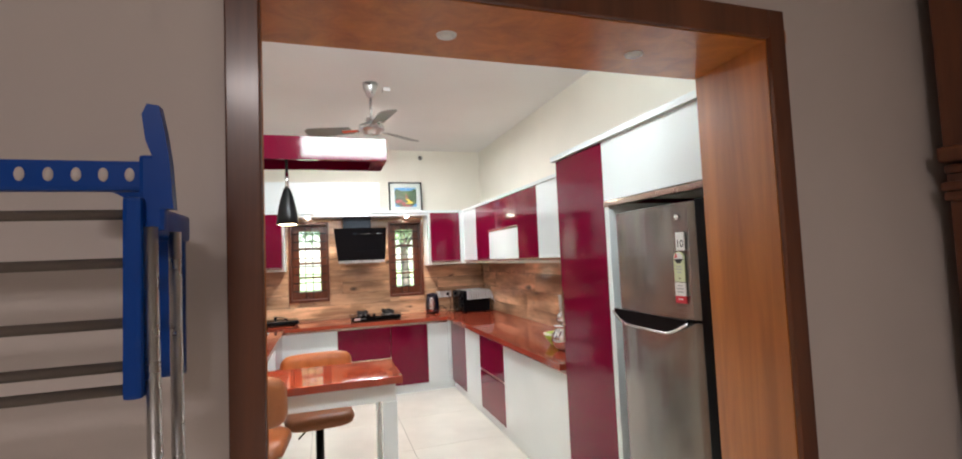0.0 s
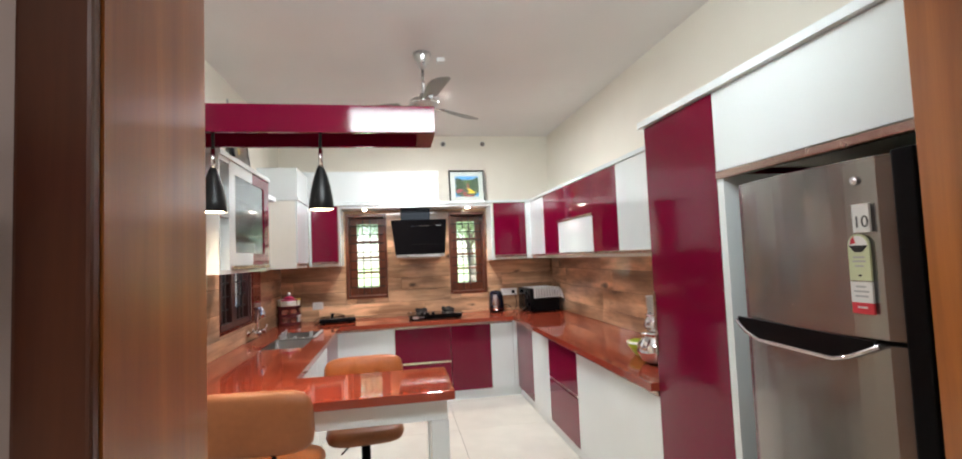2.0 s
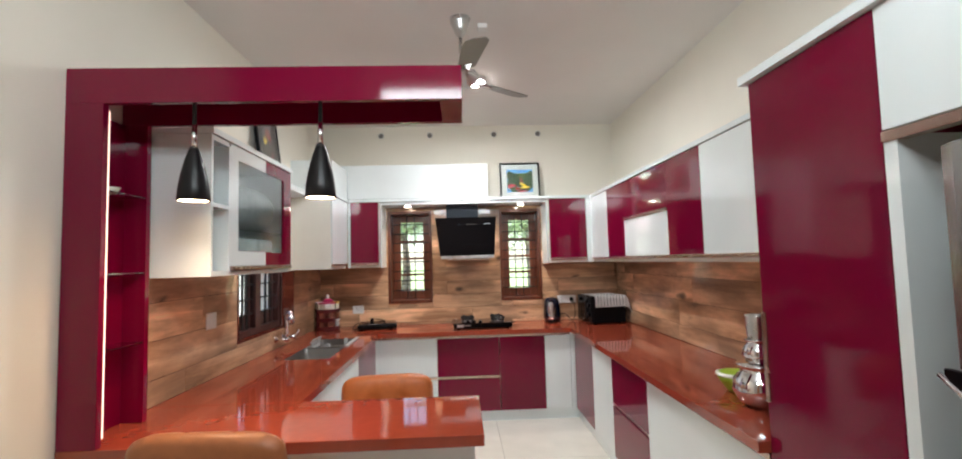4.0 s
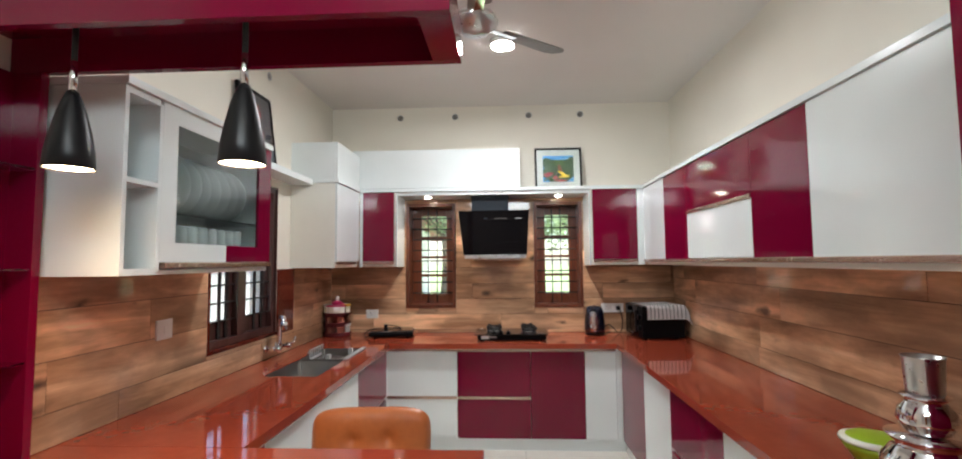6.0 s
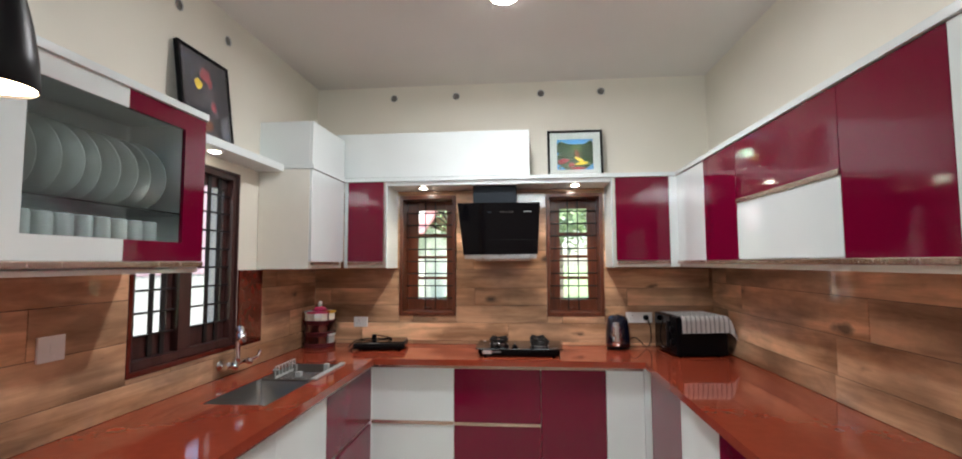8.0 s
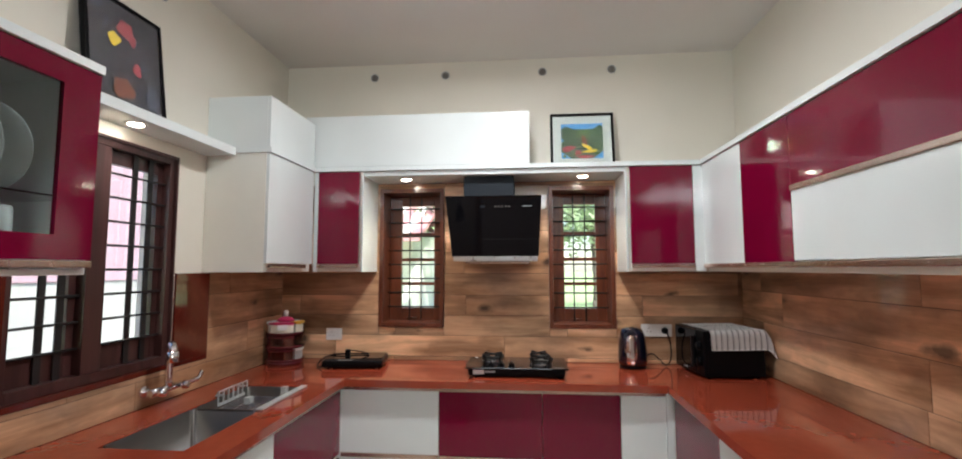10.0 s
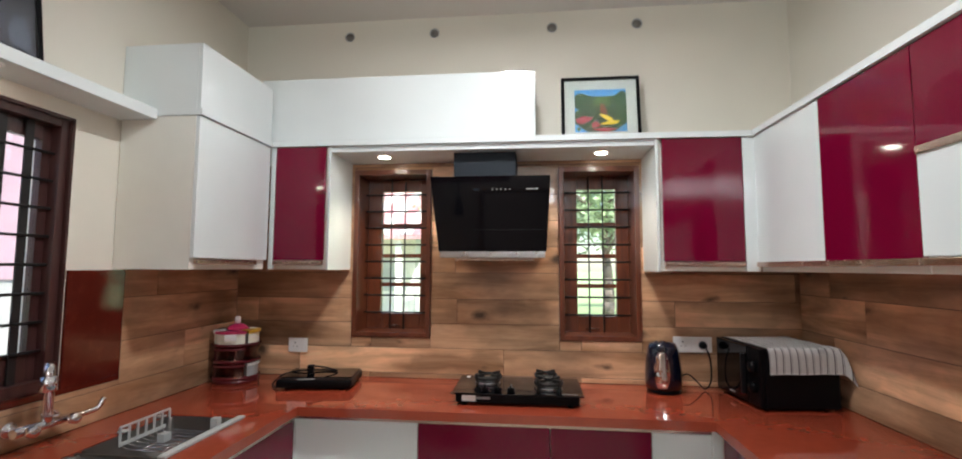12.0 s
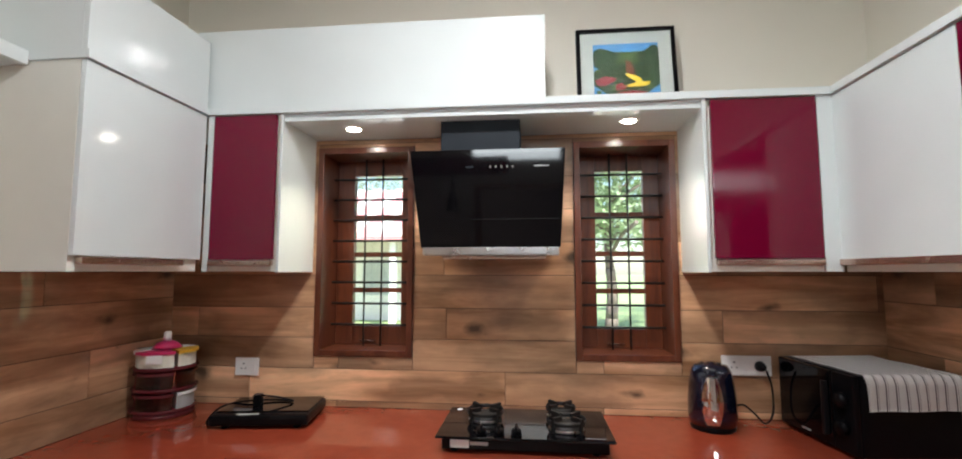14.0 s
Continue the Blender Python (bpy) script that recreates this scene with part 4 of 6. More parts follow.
# ---------------------------------------------------------------- bar stools
def bar_stool(lift, back_mat):
    t = thing("bar_stool", "tan leather bar stool with a tufted backrest on a black pole", "stool", group="bar stools")
    lathed("base_plate", M_CHROME, t, [(0, 0), (0.20, 0), (0.205, 0.006), (0.19, 0.014), (0.05, 0.03), (0.03, 0.05), (0, 0.05)], steps=40)
    lathed("pole", M_BLACK, t, [(0, 0.05), (0.028, 0.05), (0.028, 0.43 + lift), (0, 0.43 + lift)], steps=20)
    tubed("lever", M_BLACK, t, curve_points([(0.0, 0.0, 0.44 + lift), (-0.08, -0.06, 0.42 + lift), (-0.14, -0.11, 0.385 + lift)], 4), 0.006, 8)

    def pad(name, w, d, h, mat, m, tuft=False):
        bm = bmesh.new()
        n = 26
        def surf(u, v, s):
            au, av = abs(u) ** 4.5, abs(v) ** 4.5
            e = max(0.0, 1 - (au + av) ** 1.15) ** 0.42
            z = s * h / 2 * e
            if tuft and s > 0:
                for cu, cv in ((-0.30, 0.05), (0.30, 0.05)):
                    z -= 0.55 * h * 0.5 * math.exp(-(((u - cu) / 0.13) ** 2 + ((v - cv) / 0.2) ** 2))
                    z -= 0.10 * h * math.exp(-((u - cu) / 0.035) ** 2) * e
            k = 1.0 / max(1.0, (au + av) ** (1 / 4.5))
            return Vector((u * k * w / 2, v * k * d / 2, z))
        for s in (1, -1):
            g = [[bm.verts.new(surf(-1 + 2 * i / n, -1 + 2 * j / n, s)) for j in range(n + 1)] for i in range(n + 1)]
            for i in range(n):
                for j in range(n):
                    f = bm.faces.new((g[i][j], g[i + 1][j], g[i + 1][j + 1], g[i][j + 1]))
                    f.smooth = True
        bmesh.ops.remove_doubles(bm, verts=bm.verts, dist=0.0006)
        bmesh.ops.transform(bm, matrix=m, verts=bm.verts)
        return part(name, bm, mat, t, smooth=True)

    pad("seat", 0.46, 0.42, 0.105, M_LEATHER2, pose(0, 0, 0.485 + lift))
    pad("backrest", 0.51, 0.27, 0.10, back_mat, pose(0, 0.205, 0.755 + lift, 82, 0, 0), True)
    for s in (-1, 1):
        tubed("bracket", M_BLACK, t, curve_points([(0.09 * s, 0.10, 0.445 + lift), (0.09 * s, 0.175, 0.46 + lift), (0.09 * s, 0.195, 0.58 + lift), (0.09 * s, 0.205, 0.72 + lift)], 5), 0.010, 8)
    return t


bar_stool(0.0, M_LEATHER).matrix_world = pose(0.585, 4.07, 0, 0, 0, 4)
bar_stool(0.12, M_LEATHER3).matrix_world = pose(0.215, 3.27, 0, 0, 0, 176)


# ---------------------------------------------------------------- hood and hob
def range_hood():
    t = thing("range_hood", "black glass angled range hood with a blue-grey chimney", "range hood")
    boxed("chimney", M_HOODGREY, t, 0.86, 1.19, 6.44, YB - 0.003, 1.93, UP1 - 0.031, 0.002)
    bm = bmesh.new()
    xt, xb = (0.748, 1.368), (0.793, 1.346)
    zt, zb = 1.962, 1.572
    yt, yb = 6.365, 6.385
    front_face = [(xt[0], yt, zt), (xt[1], yt, zt), (xb[1], yb, zb), (xb[0], yb, zb)]
    vs = [bm.verts.new(p) for p in front_face] + [bm.verts.new((x, y + 0.022, z)) for x, y, z in front_face]
    for q in ((0, 1, 2, 3), (7, 6, 5, 4), (0, 4, 5, 1), (1, 5, 6, 2), (2, 6, 7, 3), (3, 7, 4, 0)):
        bm.faces.new([vs[k] for k in q])
    bmesh.ops.bevel(bm, geom=list(bm.edges), offset=0.003, segments=2, affect="EDGES")
    part("glass_panel", bm, M_BLACKGLASS, t, "black glass")
    bm = bmesh.new()
    add_poly(bm, [(6.409, 1.575), (6.395, 1.93), (6.41, 1.95), (YB - 0.003, 1.95), (YB - 0.003, 1.575)], 0.50, Matrix(((0, 0, 1, 0.84), (1, 0, 0, 0), (0, 1, 0, 0), (0, 0, 0, 1))))
    part("housing", bm, M_BLACK, t)
    boxed("lower_lip", M_STEEL, t, 0.80, 1.34, 6.384, 6.46, 1.543, 1.5735, 0.003, "bright steel lip")
    boxed("drip_tray", M_ALU, t, 0.87, 1.29, 6.43, 6.64, 1.528, 1.5425, 0.003)
    def strip(name, mat, a, b, k0, k1):
        bm = bmesh.new()
        ps = []
        for x, k in ((a, k0), (b, k0), (b, k1), (a, k1)):
            ps.append(bm.verts.new((x, yb + (yt - yb) * k - 0.0014, zb + (zt - zb) * k - 0.0004)))
        bm.faces.new(ps)
        return part(name, bm, mat, t)
    strip("panel_joint", M_PENDANT, 0.98, 1.34, 0.285, 0.292)
    strip("maker_bar", M_DISH, 1.245, 1.305, 0.815, 0.830)
    for k in range(5):
        strip("touch_mark", M_FANGREY, 1.07 + 0.022 * k, 1.077 + 0.022 * k, 0.81, 0.832)
    strip("touch_mark", M_HOODGREY, 0.975, 1.005, 0.81, 0.83)


range_hood()


def hob():
    t = thing("gas_hob", "black glass three-burner gas hob standing on the worktop", "hob")
    x0, x1, y0, y1 = 0.90, 1.505, 6.165, 6.52
    boxed("tray", M_BLACK, t, x0 + 0.02, x1 - 0.02, y0 + 0.015, y1 - 0.02, CT + 0.012, CT + 0.052, 0.006)
    boxed("glass_top", M_BLACKGLASS, t, x0, x1, y0, y1, CT + 0.052, CT + 0.060, 0.002, "black glass top")
    for fx in (x0 + 0.06, x1 - 0.06):
        for fy in (y0 + 0.05, y1 - 0.06):
            lathed("foot", M_BLACK, t, [(0, 0), (0.014, 0), (0.014, 0.0125), (0, 0.0125)], fx, fy, CT, 14)
    zt = CT + 0.06
    for bx, by, r in ((x0 + 0.155, y0 + 0.20, 0.060), (x1 - 0.155, y0 + 0.115, 0.060), (x1 - 0.165, y0 + 0.27, 0.050)):
        b = lathed("burner", M_IRON, t, [(0, 0), (r, 0), (r, 0.012), (r * 0.62, 0.016), (r * 0.62, 0.028), (0, 0.03)], bx, by, zt, 28)
        lathed("drip_ring", M_STEEL, b, [(r * 1.0, 0.001), (r * 1.06, 0.004), (r * 0.99, 0.012)], bx, by, zt, 28)
        bm = bmesh.new()
        add_lathe(bm, [(r * 1.12, 0.026), (r * 1.17, 0.034), (r * 1.12, 0.042), (r * 1.06, 0.034), (r * 1.12, 0.026)], bx, by, zt, 28)
        part("pan_ring", bm, M_IRON, b)
        for k in range(4):
            bm = bmesh.new()
            m = pose(bx, by, zt, 0, 0, 45 + 90 * k)
            add_poly(bm, [(r * 0.45, 0.036), (r * 1.08, 0.036), (r * 1.08, 0.0), (r * 1.19, 0.0), (r * 1.22, 0.052), (r * 0.45, 0.050)], 0.012, m @ Matrix(((1, 0, 0, 0), (0, 0, -1, 0.006), (0, 1, 0, 0), (0, 0, 0, 1))))
            part("pan_prong", bm, M_IRON, b)
    for kx in (x0 + 0.155, x0 + 0.215, x0 + 0.275):
        k = lathed("knob", M_BLACK, t, [(0, 0), (0.019, 0), (0.017, 0.016), (0.012, 0.02), (0, 0.02)], kx, y0 + 0.042, zt, 22)
        boxed("knob_grip", M_BLACK, k, kx - 0.004, kx + 0.004, y0 + 0.024, y0 + 0.060, zt + 0.012, zt + 0.032, 0.002)
    boxed("front_label", M_PAPER, t, x0 + 0.05, x0 + 0.115, y0 + 0.0128, y0 + 0.0149, CT + 0.02, CT + 0.046)
    boxed("front_label", M_GREYPL, t, x0 + 0.118, x0 + 0.18, y0 + 0.0128, y0 + 0.0149, CT + 0.03, CT + 0.041)
    boxed("maker_bar", M_GREYPL, t, x1 - 0.10, x1 - 0.03, y0 + 0.022, y0 + 0.027, zt + 0.0002, zt + 0.0008)
    lathed("sticker", M_PAPER, t, [(0, 0), (0.011, 0), (0.011, 0.0006), (0, 0.0006)], x0 + 0.04, y1 - 0.03, zt, 16)


hob()


# ---------------------------------------------------------------- things on the worktop
def kettle(x, y):
    t = thing("electric_kettle", "navy and chrome electric kettle on the worktop", "kettle")
    t.matrix_world = pose(x, y, CT, 0, 0, -18)
    lathed("power_base", M_BLACK, t, [(0, 0), (0.082, 0), (0.084, 0.012), (0.075, 0.02), (0, 0.02)], steps=32)
    bm = bmesh.new()
    prof = [(0, 0.02), (0.086, 0.02), (0.091, 0.05), (0.090, 0.11), (0.084, 0.17), (0.075, 0.220), (0.066, 0.238), (0, 0.246)]
    add_lathe(bm, prof, steps=36)
    part("body", bm, M_NAVY, t)
    bm = bmesh.new()
    rows = []
    for k in range(13):
        z = 0.032 + 0.175 * k / 12
        r = np.interp(z, [p[1] for p in prof[1:-1]], [p[0] for p in prof[1:-1]]) + 0.004
        w = 0.42 * math.sin(math.pi * (0.12 + 0.76 * k / 12)) ** 0.6
        rows.append([bm.verts.new((r * math.sin(a), -r * math.cos(a), z)) for a in np.linspace(-w, w, 9)])
    for a, b in zip(rows, rows[1:]):
        for k in range(8):
            f = bm.faces.new((a[k], a[k + 1], b[k + 1], b[k]))
            f.smooth = True
    part("front_plate", bm, M_CHROME, t, "chrome plate")
    tubed("handle", M_NAVY, t, curve_points([(0, 0.06, 0.228), (0, 0.10, 0.220), (0, 0.118, 0.16), (0, 0.105, 0.09), (0, 0.085, 0.06)], 6), 0.011, 12)
    lathed("lid", M_NAVY, t, [(0.066, 0.238), (0.060, 0.247), (0.018, 0.251), (0.014, 0.257), (0, 0.258)], steps=28)
    boxed("spout", M_NAVY, t, -0.018, 0.018, -0.082, -0.055, 0.212, 0.242, 0.006)
    for s in (-1, 1):
        boxed("lid_tab", M_BLACK, t, 0.030 * s - 0.008, 0.030 * s + 0.008, -0.02, 0.02, 0.242, 0.2525, 0.003)


kettle(1.945, 6.555)
t = thing("power_cord", "black kettle power cord plugged into the wall socket", "cord")
bm = bmesh.new()
add_lathe(bm, [(0, 0), (0.020, 0), (0.022, 0.008), (0.016, 0.032), (0.007, 0.045), (0, 0.046)], steps=20, m=pose(2.18, YB - 0.0235, 1.083, 90, 0, 0))
part("plug", bm, M_BLACK, t)
tubed("flex", M_BLACK, t, curve_points([(2.015, 6.59, CT + 0.012), (2.045, 6.60, CT + 0.065), (2.085, 6.605, CT + 0.078), (2.125, 6.60, CT + 0.045), (2.165, 6.60, CT + 0.008), (2.20, 6.61, CT + 0.05), (2.20, 6.61, CT + 0.15), (2.18, 6.605, CT + 0.215)], 8), 0.004, 8)


def microwave():
    t = thing("microwave_oven", "black microwave oven set askew in the corner", "microwave")
    t.matrix_world = pose(2.435, 6.449, CT, 0, 0, -84)
    w, d, h = 0.40, 0.355, 0.275
    for fx in (-0.15, 0.15):
        for fy in (-0.13, 0.13):
            lathed("foot", M_BLACK, t, [(0, 0), (0.014, 0), (0.014, 0.0125), (0, 0.0125)], fx, fy, 0, 12)
    boxed("case", M_BLACK, t, -w / 2, w / 2, -d / 2 + 0.022, d / 2, 0.012, h, 0.008)
    boxed("door", M_BLACKGLASS, t, -w / 2 + 0.001, w / 2 - 0.105, -d / 2, -d / 2 + 0.021, 0.014, h - 0.002, 0.006, "black glass door")
    boxed("control_panel", M_BLACK, t, w / 2 - 0.103, w / 2 - 0.001, -d / 2, -d / 2 + 0.021, 0.014, h - 0.002, 0.006)
    for z in (0.185, 0.095):
        lathed("dial", M_BLACK, t, [(0, 0), (0.026, 0), (0.024, 0.018), (0, 0.02)], m=pose(w / 2 - 0.052, -d / 2, z, 90, 0, 0), steps=24)
    boxed("handle", M_PENDANT, t, w / 2 - 0.130, w / 2 - 0.116, -d / 2 - 0.022, -d / 2 - 0.001, 0.05, h - 0.04, 0.005)
    boxed("maker_bar", M_GREYPL, t, -0.07, -0.02, -d / 2 - 0.001, -d / 2 - 0.0002, 0.03, 0.036)
    return t


mw = microwave()


def striped_cloth():
    m = bpy.data.materials.new("striped_cotton")
    m.use_nodes = True
    n, l = m.node_tree.nodes, m.node_tree.links
    b = n["Principled BSDF"]
    c = n.new("ShaderNodeTexCoord")
    sp = n.new("ShaderNodeSeparateXYZ")
    l.new(c.outputs["Object"], sp.inputs[0])
    w = n.new("ShaderNodeMath")
    w.operation = "MULTIPLY"
    w.inputs[1].default_value = 31
    l.new(sp.outputs["Y"], w.inputs[0])
    fr = n.new("ShaderNodeMath")
    fr.operation = "FRACT"
    l.new(w.outputs[0], fr.inputs[0])
    r = n.new("ShaderNodeValToRGB")
    r.color_ramp.interpolation = "CONSTANT"
    e = r.color_ramp.elements
    e[0].position, e[0].color = 0.0, (0.90, 0.90, 0.88, 1)
    e[1].position, e[1].color = 0.38, (0.05, 0.048, 0.048, 1)
    for p, col in ((0.50, (0.88, 0.88, 0.86, 1)), (0.62, (0.42, 0.40, 0.39, 1)), (0.68, (0.90, 0.90, 0.88, 1))):
        q = e.new(p)
        q.color = col
    l.new(fr.outputs[0], r.inputs["Fac"])
    l.new(r.outputs["Color"], b.inputs["Base Color"])
    b.inputs["Roughness"].default_value = 0.9
    t = n.new("ShaderNodeTexNoise")
    t.inputs["Scale"].default_value = 500
    l.new(c.outputs["Object"], t.inputs["Vector"])
    bp = n.new("ShaderNodeBump")
    bp.inputs["Strength"].default_value, bp.inputs["Distance"].default_value = 0.3, 0.002
    l.new(t.outputs["Fac"], bp.inputs["Height"])
    l.new(bp.outputs["Normal"], b.inputs["Normal"])
    bm = bmesh.new()
    nu, nv = 44, 30
    h = 0.275 + 0.004
    grid = []
    for i in range(nu + 1):
        row = []
        for j in range(nv + 1):
            u, v = -0.17 + 0.49 * i / nu, -0.148 + 0.448 * j / nv
            edge, side = 0.203, 0.1815
            over = max(0.0, u - edge)
            drop = max(0.0, v - side)
            wave = 0.004 * (1 + math.sin(34 * v + 1.2)) * min(1, over * 12)
            x = min(u, edge) + 0.012 * min(1, over * 40) + wave + 0.22 * min(over, drop)
            y = min(v, side) + 0.006 * min(1, drop * 40) + 0.13 * drop + 0.2 * min(over, drop)
            p = Vector((x, y, h + 0.0010 * math.sin(40 * u + 9 * v) - 0.96 * (over + drop) + 0.5 * min(over, drop)))
            row.append(bm.verts.new(p))
        grid.append(row)
    for i in range(nu):
        for j in range(nv):
            f = bm.faces.new((grid[i][j], grid[i + 1][j], grid[i + 1][j + 1], grid[i][j + 1]))
            f.smooth = True
    bmesh.ops.solidify(bm, geom=list(bm.faces), thickness=0.002)
    ob = part("table_cloth", bm, m)
    tagged(ob, "grey and white striped cotton cloth draped over the microwave", "cloth")
    ob.matrix_world = mw.matrix_world.copy()


striped_cloth()


def spice_rack(x, y):
    t = thing("condiment_tower", "three-tier plum and clear condiment tower with a white spout", "condiment set")
    t.matrix_world = pose(x, y, CT, 0, 0, 20)
    lathed("base", M_PLUM, t, [(0, 0), (0.115, 0), (0.122, 0.012), (0.118, 0.02), (0, 0.02)], steps=36)
    boxed("back_post", M_PLUM, t, -0.012, 0.012, -0.012, 0.012, 0.02, 0.295, 0.003)
    for k in range(3):
        z = 0.020 + 0.088 * k
        tray = lathed("tray", M_PLUM, t, [(0, z), (0.118, z), (0.127, z + 0.010), (0.124, z + 0.016), (0, z + 0.016)], steps=40)
        for q in range(4):
            turn = 90 * q - 98
            arc = [math.radians(-41 + 82 * i / 8) for i in range(9)]
            bottom = [(0.022, 0.0)] + [(0.112 * math.cos(v), 0.112 * math.sin(v)) for v in arc]
            bm = bmesh.new()
            add_poly(bm, bottom, 0.055, pose(0, 0, z + 0.0162, 0, 0, turn))
            part("jar", bm, ((M_AMBER, M_GREYPL, M_AMBER, M_PLUM), (M_AMBER, M_AMBER, M_PLUM, M_PLUM), (M_CREAMPL, M_CREAMPL, M_AMBER, M_CREAMPL))[k][q], tray)
            lid = ((M_PLUM, M_PAPER, M_PLUM, M_PLUM), (M_PLUM, M_AMBER, M_PLUM, M_PLUM), (M_PINK, M_YELLOW, M_PAPER, M_PAPER))[k][q]
            bm = bmesh.new()
            add_poly(bm, [(0.020, 0.0)] + [(0.121 * math.cos(v * 1.03), 0.121 * math.sin(v * 1.03)) for v in arc], 0.012, pose(0, 0, z + 0.0715, 0, 0, turn))
            part("jar_lid", bm, lid, tray)
    boxed("label_sheet", M_PAPER, t, -0.035, 0.025, -0.1255, -0.1215, 0.232, 0.268, 0.001)
    lathed("stem", M_PINK, t, [(0.045, 0.2805), (0.060, 0.284), (0.040, 0.305), (0.018, 0.314), (0, 0.314)], steps=24)
    lathed("spout", M_PAPER, t, [(0, 0.314), (0.015, 0.314), (0.015, 0.348), (0.011, 0.354), (0, 0.354)], steps=18)


spice_rack(-0.370, 6.505)


def induction_plate():
    t = thing("induction_cooker", "black portable induction cooker with a coiled cord on top", "cooker")
    t.matrix_world = pose(0.14, 6.475, CT, 0, 0, 8) @ Matrix.Diagonal((1.1, 1.1, 1, 1))
    bm = bmesh.new()
    add_box(bm, -0.175, 0.175, -0.125, 0.125, 0.012, 0.055, 0.014)
    part("case", bm, M_BLACK, t)
    boxed("glass_top", M_BLACKGLASS, t, -0.165, 0.165, -0.085, 0.118, 0.0552, 0.060, 0.002)
    boxed("maker_bar", M_GREYPL, t, -0.08, 0.0, -0.118, -0.100, 0.0552, 0.0560)
    for fx in (-0.13, 0.13):
        for fy in (-0.09, 0.09):
            lathed("foot", M_BLACK, t, [(0, 0), (0.014, 0), (0.014, 0.0125), (0, 0.0125)], fx, fy, 0, 12)
    boxed("plug", M_BLACK, t, -0.065, -0.035, -0.02, 0.015, 0.0605, 0.105, 0.006)
    tubed("cord", M_BLACK, t, curve_points([(-0.05, 0.0, 0.10), (0.02, 0.02, 0.085), (0.07, 0.03, 0.066), (0.0, 0.05, 0.066), (-0.10, 0.03, 0.068), (-0.19, 0.02, 0.05), (-0.22, -0.03, 0.014), (-0.19, -0.08, 0.008), (-0.172, -0.09, 0.03)], 7), 0.0042, 8)


induction_plate()


def socket_plate(axis, a, z, w, h, holes, label):
    t = thing("socket_plate", label, "socket", group="wall sockets")
    if axis == "back":
        t.matrix_world = pose(a, YB - 0.0125, z, 90, 0, 0)
    elif axis == "left":
        t.matrix_world = pose(XL + 0.0125, a, z, 90, 0, 90)
    else:
        t.matrix_world = pose(XR - 0.0125, a, z, 90, 0, -90)
    boxed("plate", M_SWITCH, t, -w / 2, w / 2, -h / 2, h / 2, 0, 0.010, 0.003)
    for cx, kind_ in holes:
        if kind_ == "s":
            for px, py, r in ((cx, 0.014, 0.004), (cx - 0.011, -0.008, 0.003), (cx + 0.011, -0.008, 0.003)):
                lathed("pin_hole", M_INK, t, [(0, 0.0101), (r, 0.0101), (r, 0.0106), (0, 0.0106)], px, py, 0, 12)
        else:
            boxed("rocker", M_SWITCH, t, cx - 0.009, cx + 0.009, -0.018, 0.018, 0.0101, 0.014, 0.002)


socket_plate("back", -0.095, 1.035, 0.115, 0.082, [(-0.015, "s"), (0.035, "r")], "white wall socket with one switch")
socket_plate("back", 2.13, 1.083, 0.20, 0.082, [(-0.05, "s"), (0.0, "r"), (0.05, "s")], "white double wall socket behind the kettle")
socket_plate("left", 4.43, 1.205, 0.105, 0.095, [(0.0, "r")], "white switch plate on the plank tiles")


# ---------------------------------------------------------------- sink
def sink():
    x0, x1, y0, y1 = SINK
    t = thing("sink", "stainless steel double sink let into the granite", "sink")
    z0, mid = 0.845 - 0.20, 5.46
    for a, b in ((y0, mid), (mid, y1)):
        bm = bmesh.new()
        e = 0.004
        bot = [bm.verts.new(p) for p in ((x0 + 0.03, a + 0.03, z0), (x1 - 0.03, a + 0.03, z0), (x1 - 0.03, b - 0.03, z0), (x0 + 0.03, b - 0.03, z0))]
        top = [bm.verts.new(p) for p in ((x0 + e, a + e, CT - 0.003), (x1 - e, a + e, CT - 0.003), (x1 - e, b - e, CT - 0.003), (x0 + e, b - e, CT - 0.003))]
        bm.faces.new(bot)
        for k in range(4):
            bm.faces.new((bot[k], bot[(k + 1) % 4], top[(k + 1) % 4], top[k]))
        bmesh.ops.bevel(bm, geom=[ed for ed in bm.edges if not ed.is_boundary], offset=0.022, segments=4, affect="EDGES")
        bmesh.ops.solidify(bm, geom=list(bm.faces), thickness=-0.0015)
        part("bowl", bm, M_SINK, t, smooth=True)
        lathed("drain", M_CHROME, t, [(0, 0.001), (0.03, 0.001), (0.042, 0.004), (0.044, 0.0)], (x0 + x1) / 2, (a + b) / 2, z0 + 0.002, 24)
    boxed("bridge", M_SINK, t, x0 + 0.004, x1 - 0.004, mid - 0.005, mid + 0.005, CT - 0.02, CT - 0.002, 0.002)


sink()


